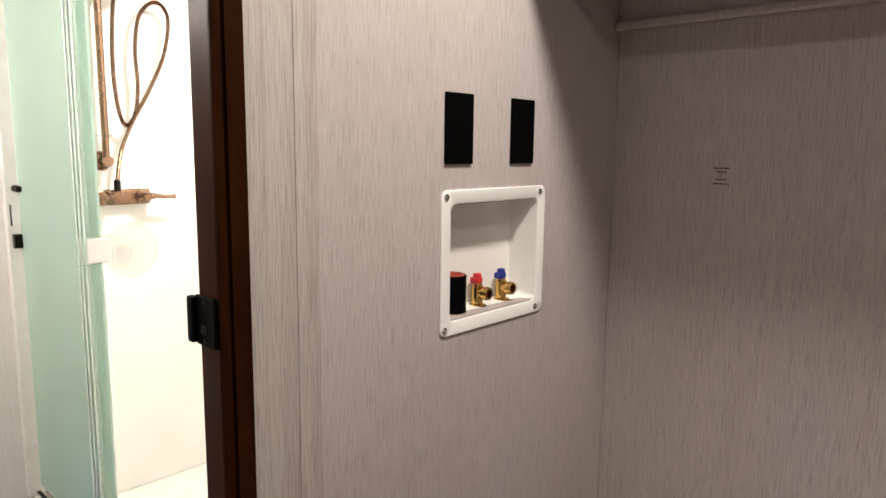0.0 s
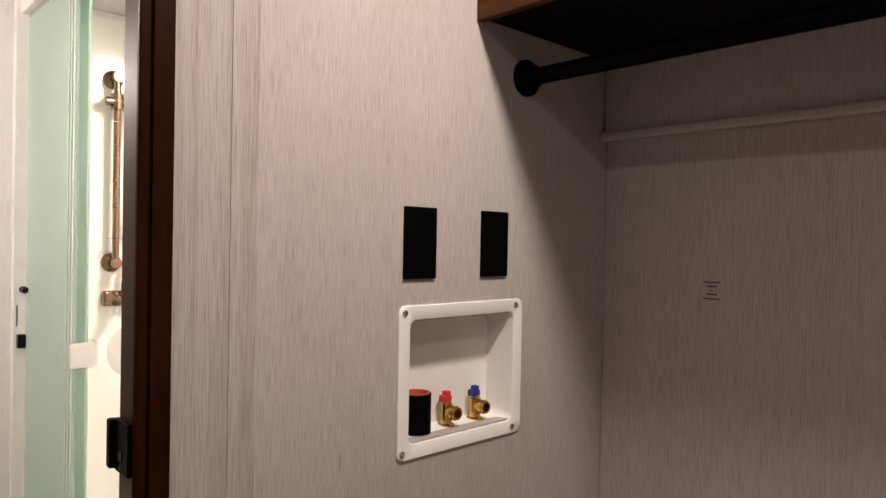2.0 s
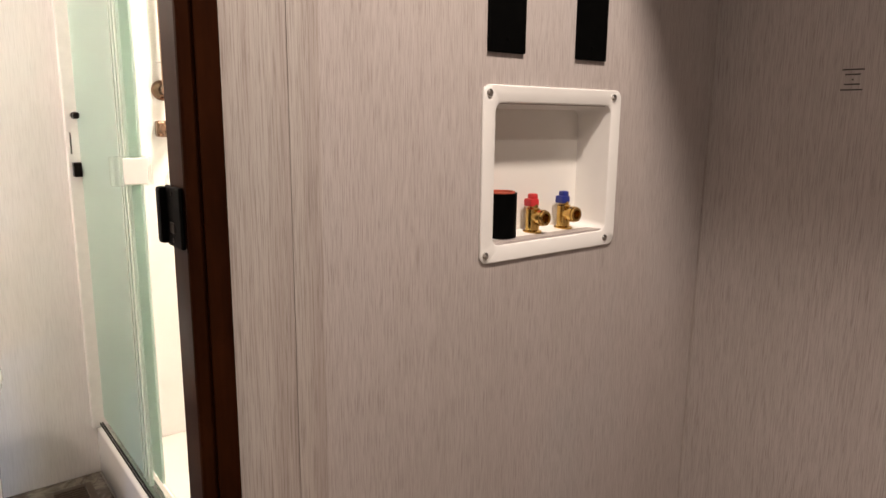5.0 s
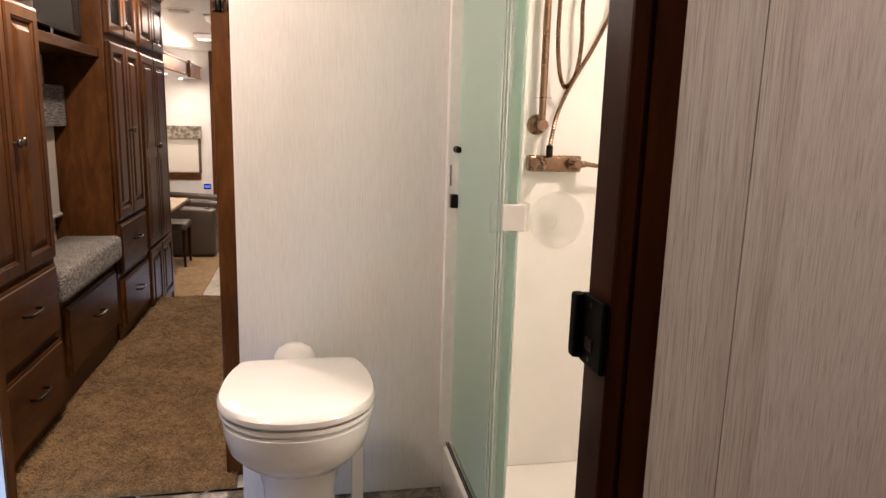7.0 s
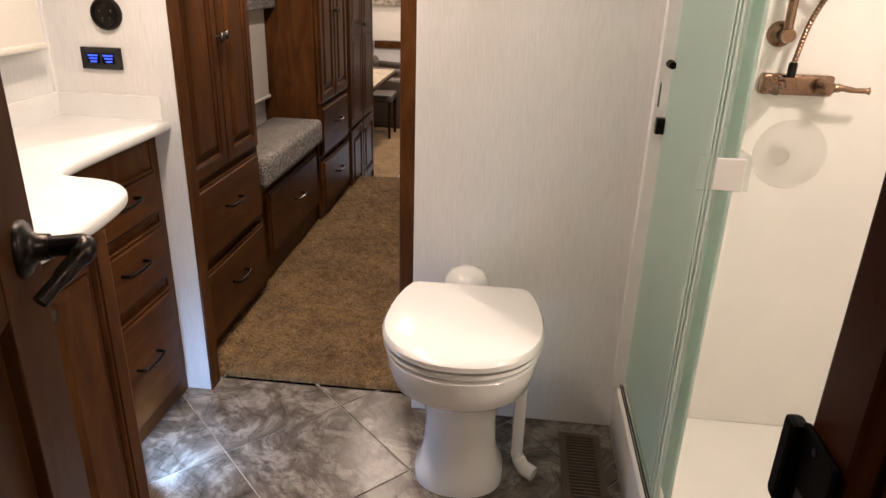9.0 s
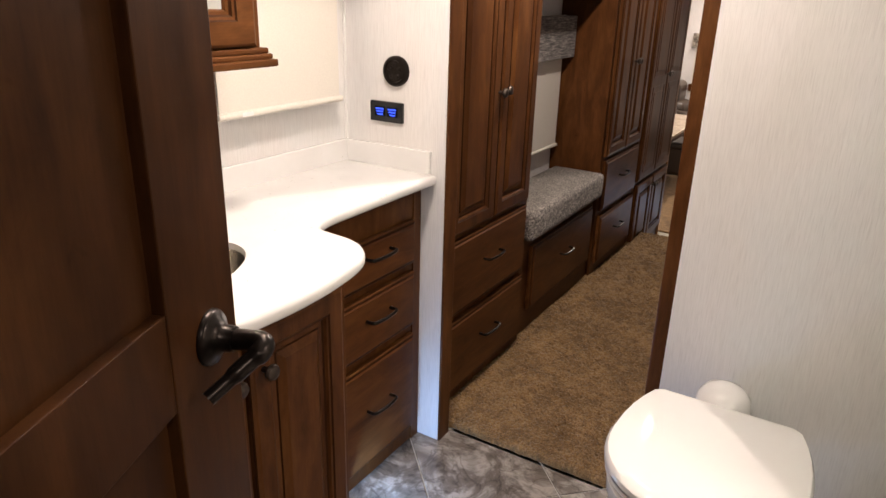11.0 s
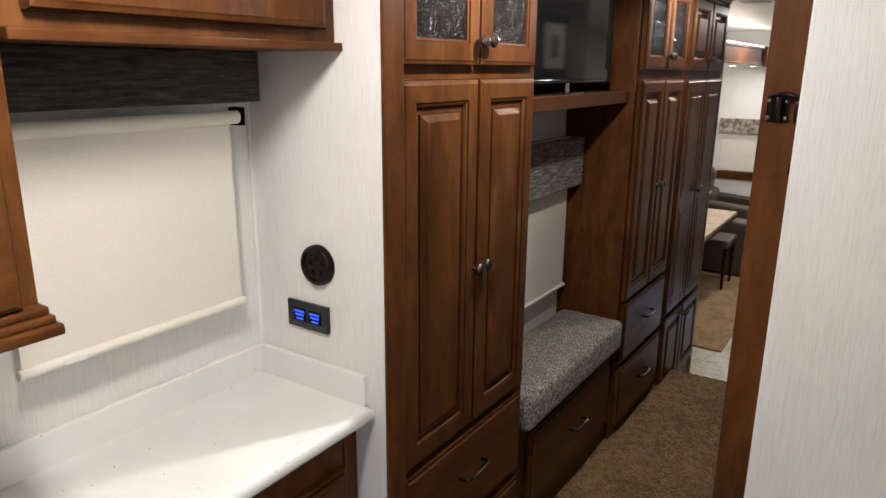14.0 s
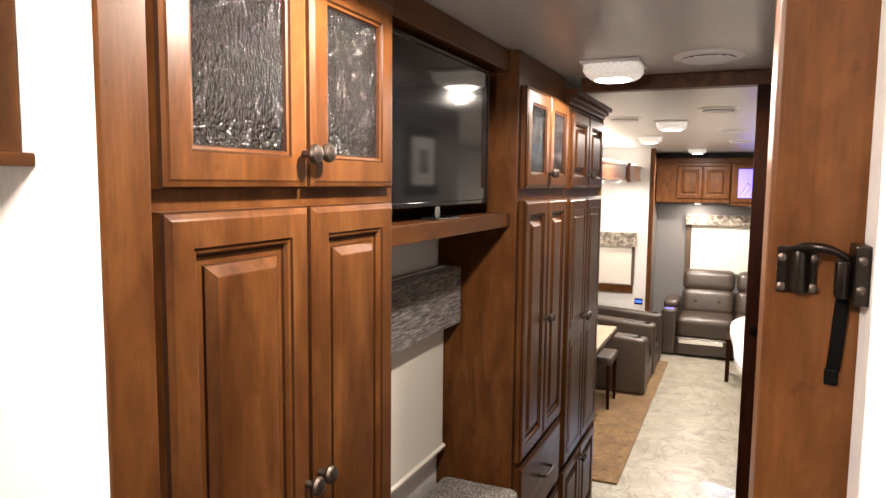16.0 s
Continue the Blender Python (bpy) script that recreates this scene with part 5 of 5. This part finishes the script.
so = thing("sofa", (-9.8, 0.5, LF), "brown leather reclining loveseat with cupholder arms", "sofa")
for y0, y1 in ((0.045 + SY, 0.665 + SY), (0.675 + SY, 1.295 + SY)):
    part("seat", cushion_block(-9.98, -9.37, y0, y1, LF + 0.22, LF + 0.47, 0.075), LEATHER, so, "", True)
    part("footrest", cushion_block(-9.44, -9.355, y0 + 0.01, y1 - 0.01, LF + 0.03, LF + 0.235, 0.035), LEATHER, so, "", True)
    for tier, (za, zb, back) in enumerate(((0.43, 0.735, -9.87), (0.715, 0.96, -9.92))):
        bm = cushion_block(back - 0.26, back, y0 + 0.004, y1 - 0.004, LF + za, LF + zb, 0.085)
        for v in bm.verts:
            v.co.x -= 0.20 * (v.co.z - LF - 0.43)
        part("backrest" if tier == 0 else "headrest", bm, LEATHER, so, "tufted leather backrest" if tier == 0 else "", True)
    for k in (0.28, 0.72):
        part("button", lathe([(0.020, 0), (0.018, 0.006), (0.008, 0.012)], (-9.905, y0 + (y1 - y0) * k, LF + 0.60), "x", 14), LEATHER, so, "", True)
    part("glossy_strap", block(-9.356, -9.349, y0 + 0.03, y1 - 0.10, LF + 0.165, LF + 0.215, 0.003), CHROME, so, "shiny plastic wrap")
for y0 in (-0.13 + SY, 1.30 + SY):
    arm = part("arm", cushion_block(-10.05, -9.36, y0, y0 + 0.17, LF + 0.02, LF + 0.56, 0.035), LEATHER, so, "", True)
    part("arm_pad", cushion_block(-10.00, -9.50, y0 + 0.005, y0 + 0.175, LF + 0.545, LF + 0.645, 0.045), LEATHER, arm, "padded arm top", True)
    part("cupholder", lathe([(0.052, 0), (0.052, 0.010), (0.040, 0.010), (0.039, 0.002)], (-9.425, y0 + 0.085, LF + 0.553), "z", 20), LED_PURPLE, arm, "purple lit cupholder", True)
part("base", block(-10.1, -9.46, -0.05, 1.30, LF, LF + 0.22, 0.01), LEATHER, so)

rc = thing("theater_seat", (-8.1, -0.6, LF), "brown leather theater recliner with cupholder consoles", "recliner")
for x0, x1 in ((-8.26, -7.73), (-8.90, -8.45)):
    part("seat", cushion_block(x0, x1, -0.95, -0.17, LF + 0.20, LF + 0.45, 0.08), LEATHER, rc, "", True)
    part("footrest", cushion_block(x0 + 0.01, x1 - 0.01, -0.24, -0.145, LF + 0.03, LF + 0.26, 0.035), LEATHER, rc, "", True)
    for za, zb, back in ((0.42, 0.70, -0.86), (0.66, 0.93, -0.93)):
        part("backrest", cushion_block(x0, x1, back - 0.28, back, LF + za, LF + zb, 0.09), LEATHER, rc, "", True)
for x0, x1 in ((-7.72, -7.53), (-8.44, -8.27), (-9.03, -8.91)):
    bm = cushion_block(x0, x1, -1.10, -0.13, LF + 0.02, LF + 0.57, 0.045)
    for v in bm.verts:
        v.co.z += 0.05 * max(0.0, min(1.0, (-0.35 - v.co.y) / 0.3)) * (1 if v.co.z > LF + 0.4 else 0)
    a = part("arm", bm, LEATHER, rc, "", True)
    part("cupholder", block(x0 + 0.03, x1 - 0.03, -0.30, -0.19, LF + 0.569, LF + 0.575, 0.003), BLACK, a, "recessed cupholder tray")
    part("cup_rim", lathe([(0.030, 0), (0.030, 0.004), (0.024, 0.004), (0.023, 0.001)], ((x0 + x1) / 2, -0.245, LF + 0.5745), "z", 20), CHROME, a, "chrome cup rim", True)

dt = thing("dining_table", (-6.4, -0.75, LF), "wooden dining table, top paled for glare, dark edge", "table")
part("tabletop", block(-7.15, -5.75, -1.25, -0.345, LF + 0.726, LF + 0.75, 0.006), TABLE_GLARE, dt)
part("edge_band", block(-7.16, -5.74, -1.26, -0.335, LF + 0.700, LF + 0.7255, 0.006), WOOD_DARK, dt, "dark wooden edge band")
for x in (-7.02, -5.88):
    part("leg", block(x - 0.03, x + 0.03, -0.85, -0.75, LF, LF + 0.70, 0.004), WOOD_DARK, dt)
dc = thing("dining_chair", (-7.2, -0.45, LF), "dark dining chair with padded seat", "chair")
part("seat", cushion_block(-7.38, -6.98, -0.76, -0.355, LF + 0.41, LF + 0.49, 0.035), LEATHER, dc, "", True)
part("backrest", cushion_block(-7.38, -6.98, -0.80, -0.755, LF + 0.50, LF + 0.95, 0.02), WOOD_DARK, dc, "", True)
for x in (-7.35, -7.01):
    for y in (-0.73, -0.385):
        part("leg", tube([(x, y, LF + 0.42), (x, y, LF + 0.20), (x, y + 0.004, LF)], [0.020, 0.017, 0.012], 8), WOOD_DARK, dc)

uc = thing("end_wall_cabinet", (-10.2, 0.2, 1.3), "cherry wood wall cabinet with paired doors", "wall cabinet")
part("body", block(-10.48, -10.10, -0.38, 0.50, 1.30, 1.80, 0.003), WOOD, uc)


def end_front(parent, y0, y1, z0, z1, x, material=WOOD):
    bm = nested(0, y1 - y0, z0, z1, 0, RAISED)
    bmesh.ops.transform(bm, matrix=Matrix.Translation((x, y1, 0)) @ Matrix.Rotation(radians(-90), 4, "Z"), verts=bm.verts)
    return part("door", bm, material, parent)


for y0, y1 in ((-0.13, 0.175), (0.18, 0.49)):
    end_front(uc, y0, y1, 1.35, 1.76, -10.10)
part("cornice", block(-10.48, -10.06, -0.40, 1.6, 1.80, 1.86, 0.006), WOOD_H, uc, "wooden cornice")
sl = thing("sofa_light", (-10.25, 0.12, 1.30), "small round light under the wall cabinet", "puck light")
part("rim", lathe([(0.045, -0.018), (0.05, 0)], (-10.25, 0.12, 1.299), "z", 20), WHITE, sl, "", True)
part("diffuser", lathe([(0.038, -0.0195), (0.038, -0.018)], (-10.25, 0.12, 1.299), "z", 20), GLOW, sl)
u2 = thing("display_cabinet", (-10.2, 0.7, 1.3), "cherry wood display cabinet with purple-lit glass", "display cabinet")
part("body", block(-10.48, -10.08, 0.51, 1.2, 1.27, 1.80, 0.003), WOOD, u2)
dd = end_front(u2, 0.53, 0.85, 1.31, 1.78, -10.08)
part("pane", block(-10.065, -10.055, 0.585, 0.795, 1.37, 1.72), LED_PURPLE, dd, "purple lit leaded glass")
for k in range(3):
    part("lead_line", tube([(-10.053, 0.60 + 0.06 * k, 1.40), (-10.053, 0.66 + 0.06 * k, 1.48), (-10.053, 0.69, 1.56)], 0.003, 6), CHROME, dd)
bz = thing("end_window_blind", (-10.5, 0.6, 0.4), "cream blind with patterned valance over the sofa", "roller blind")
part("sheet", block(-10.499, -10.485, 0.05, 1.35, 0.38, 1.02), BLIND, bz)
part("valance", block(-10.499, -10.42, -0.02, 1.42, 1.00, 1.135, 0.006), PATTERN, bz, "patterned fabric valance")
part("side_trim", block(-10.499, -10.47, -0.02, 0.048, 0.38, 1.00, 0.004), VENT, bz)

isl = thing("kitchen_island", (-6.3, 1.1, LF), "kitchen island with white rounded countertop", "kitchen island")
io = [(v.x, v.y) for v in spline([(-5.2, 1.25, 0), (-5.3, 0.80, 0), (-5.6, 0.66, 0), (-6.2, 0.63, 0), (-6.8, 0.60, 0), (-7.2, 0.66, 0), (-7.4, 0.85, 0), (-7.4, 1.25, 0)], 6)]
part("top", slab(io, LF + 0.87, LF + 0.91, 0.010), COUNTER, isl, "white speckled top", True)
part("body", block(-6.95, -5.5, 0.76, 1.2, LF, LF + 0.87, 0.004), WOOD, isl)
st = thing("side_table", (-8.9, 0.62, LF), "dark square side table", "side table")
part("top", block(-8.85, -8.45, 0.55, 1.0, LF + 0.42, LF + 0.45, 0.004), WOOD_DARK, st)
for x in (-8.82, -8.48):
    for y in (0.58, 0.97):
        part("leg", block(x - 0.02, x + 0.02, y - 0.02, y + 0.02, LF, LF + 0.42, 0.002), WOOD_DARK, st)
pc = thing("framed_picture", (-4.1, 0.757, 1.45), "black framed picture with pale mat", "picture")
pf = block(-4.28, -3.92, 0.742, 0.759, 1.46, 1.80, 0.004)
part("frame", pf, BLACK, pc)
part("mat", block(-4.23, -3.97, 0.7405, 0.742, 1.51, 1.75), WHITE, pc, "pale picture mat")
part("print", block(-4.15, -4.05, 0.7395, 0.7405, 1.57, 1.69), VENT, pc)

# ---- bathroom floor tiles, laid on the diagonal ----
TP, J = 0.368, 0.0022
meshes = {}
floor = bpy.data.objects["floor_bathroom"]


def clip(poly, axis, lim, keep_less):
    out = []
    for i, p in enumerate(poly):
        q = poly[(i + 1) % len(poly)]
        a, b = (p[axis] - lim) * (1 if keep_less else -1), (q[axis] - lim) * (1 if keep_less else -1)
        if a <= 0:
            out.append(p)
        if a * b < 0:
            t = a / (a - b)
            out.append((p[0] + (q[0] - p[0]) * t, p[1] + (q[1] - p[1]) * t))
    return out


A0 = Vector((-1.127, 0.247))
U, V = Vector((-0.7071, 0.7071)), Vector((0.7071, 0.7071))
for i in range(-8, 9):
    for j in range(-8, 9):
        c = [A0 + U * (TP * (i + a)) + V * (TP * (j + b)) for a, b in ((0, 0), (1, 0), (1, 1), (0, 1))]
        m = sum(c, Vector((0, 0))) / 4
        poly = [tuple(m + (p - m) * (1 - 2 * J / TP)) for p in c]
        for axis, lim, less in ((0, -1.496, False), (0, -0.002, True), (1, YL + 0.002, False), (1, 1.332, True)):
            poly = clip(poly, axis, lim, less) if len(poly) > 2 else poly
        if len(poly) > 2:
            bm = bmesh.new()
            low = [bm.verts.new((x, y, -0.003)) for x, y in poly]
            mid = [bm.verts.new((x, y, -0.0008)) for x, y in poly]
            cx, cy = sum(p[0] for p in poly) / len(poly), sum(p[1] for p in poly) / len(poly)
            top = [bm.verts.new((x + (cx - x) * 0.008, y + (cy - y) * 0.008, 0.0)) for x, y in poly]
            n = len(poly)
            for a, b in ((low, mid), (mid, top)):
                for k in range(n):
                    bm.faces.new((a[k], a[(k + 1) % n], b[(k + 1) % n], b[k]))
            bm.faces.new(top)
            link("tile", bm, TILE, floor)
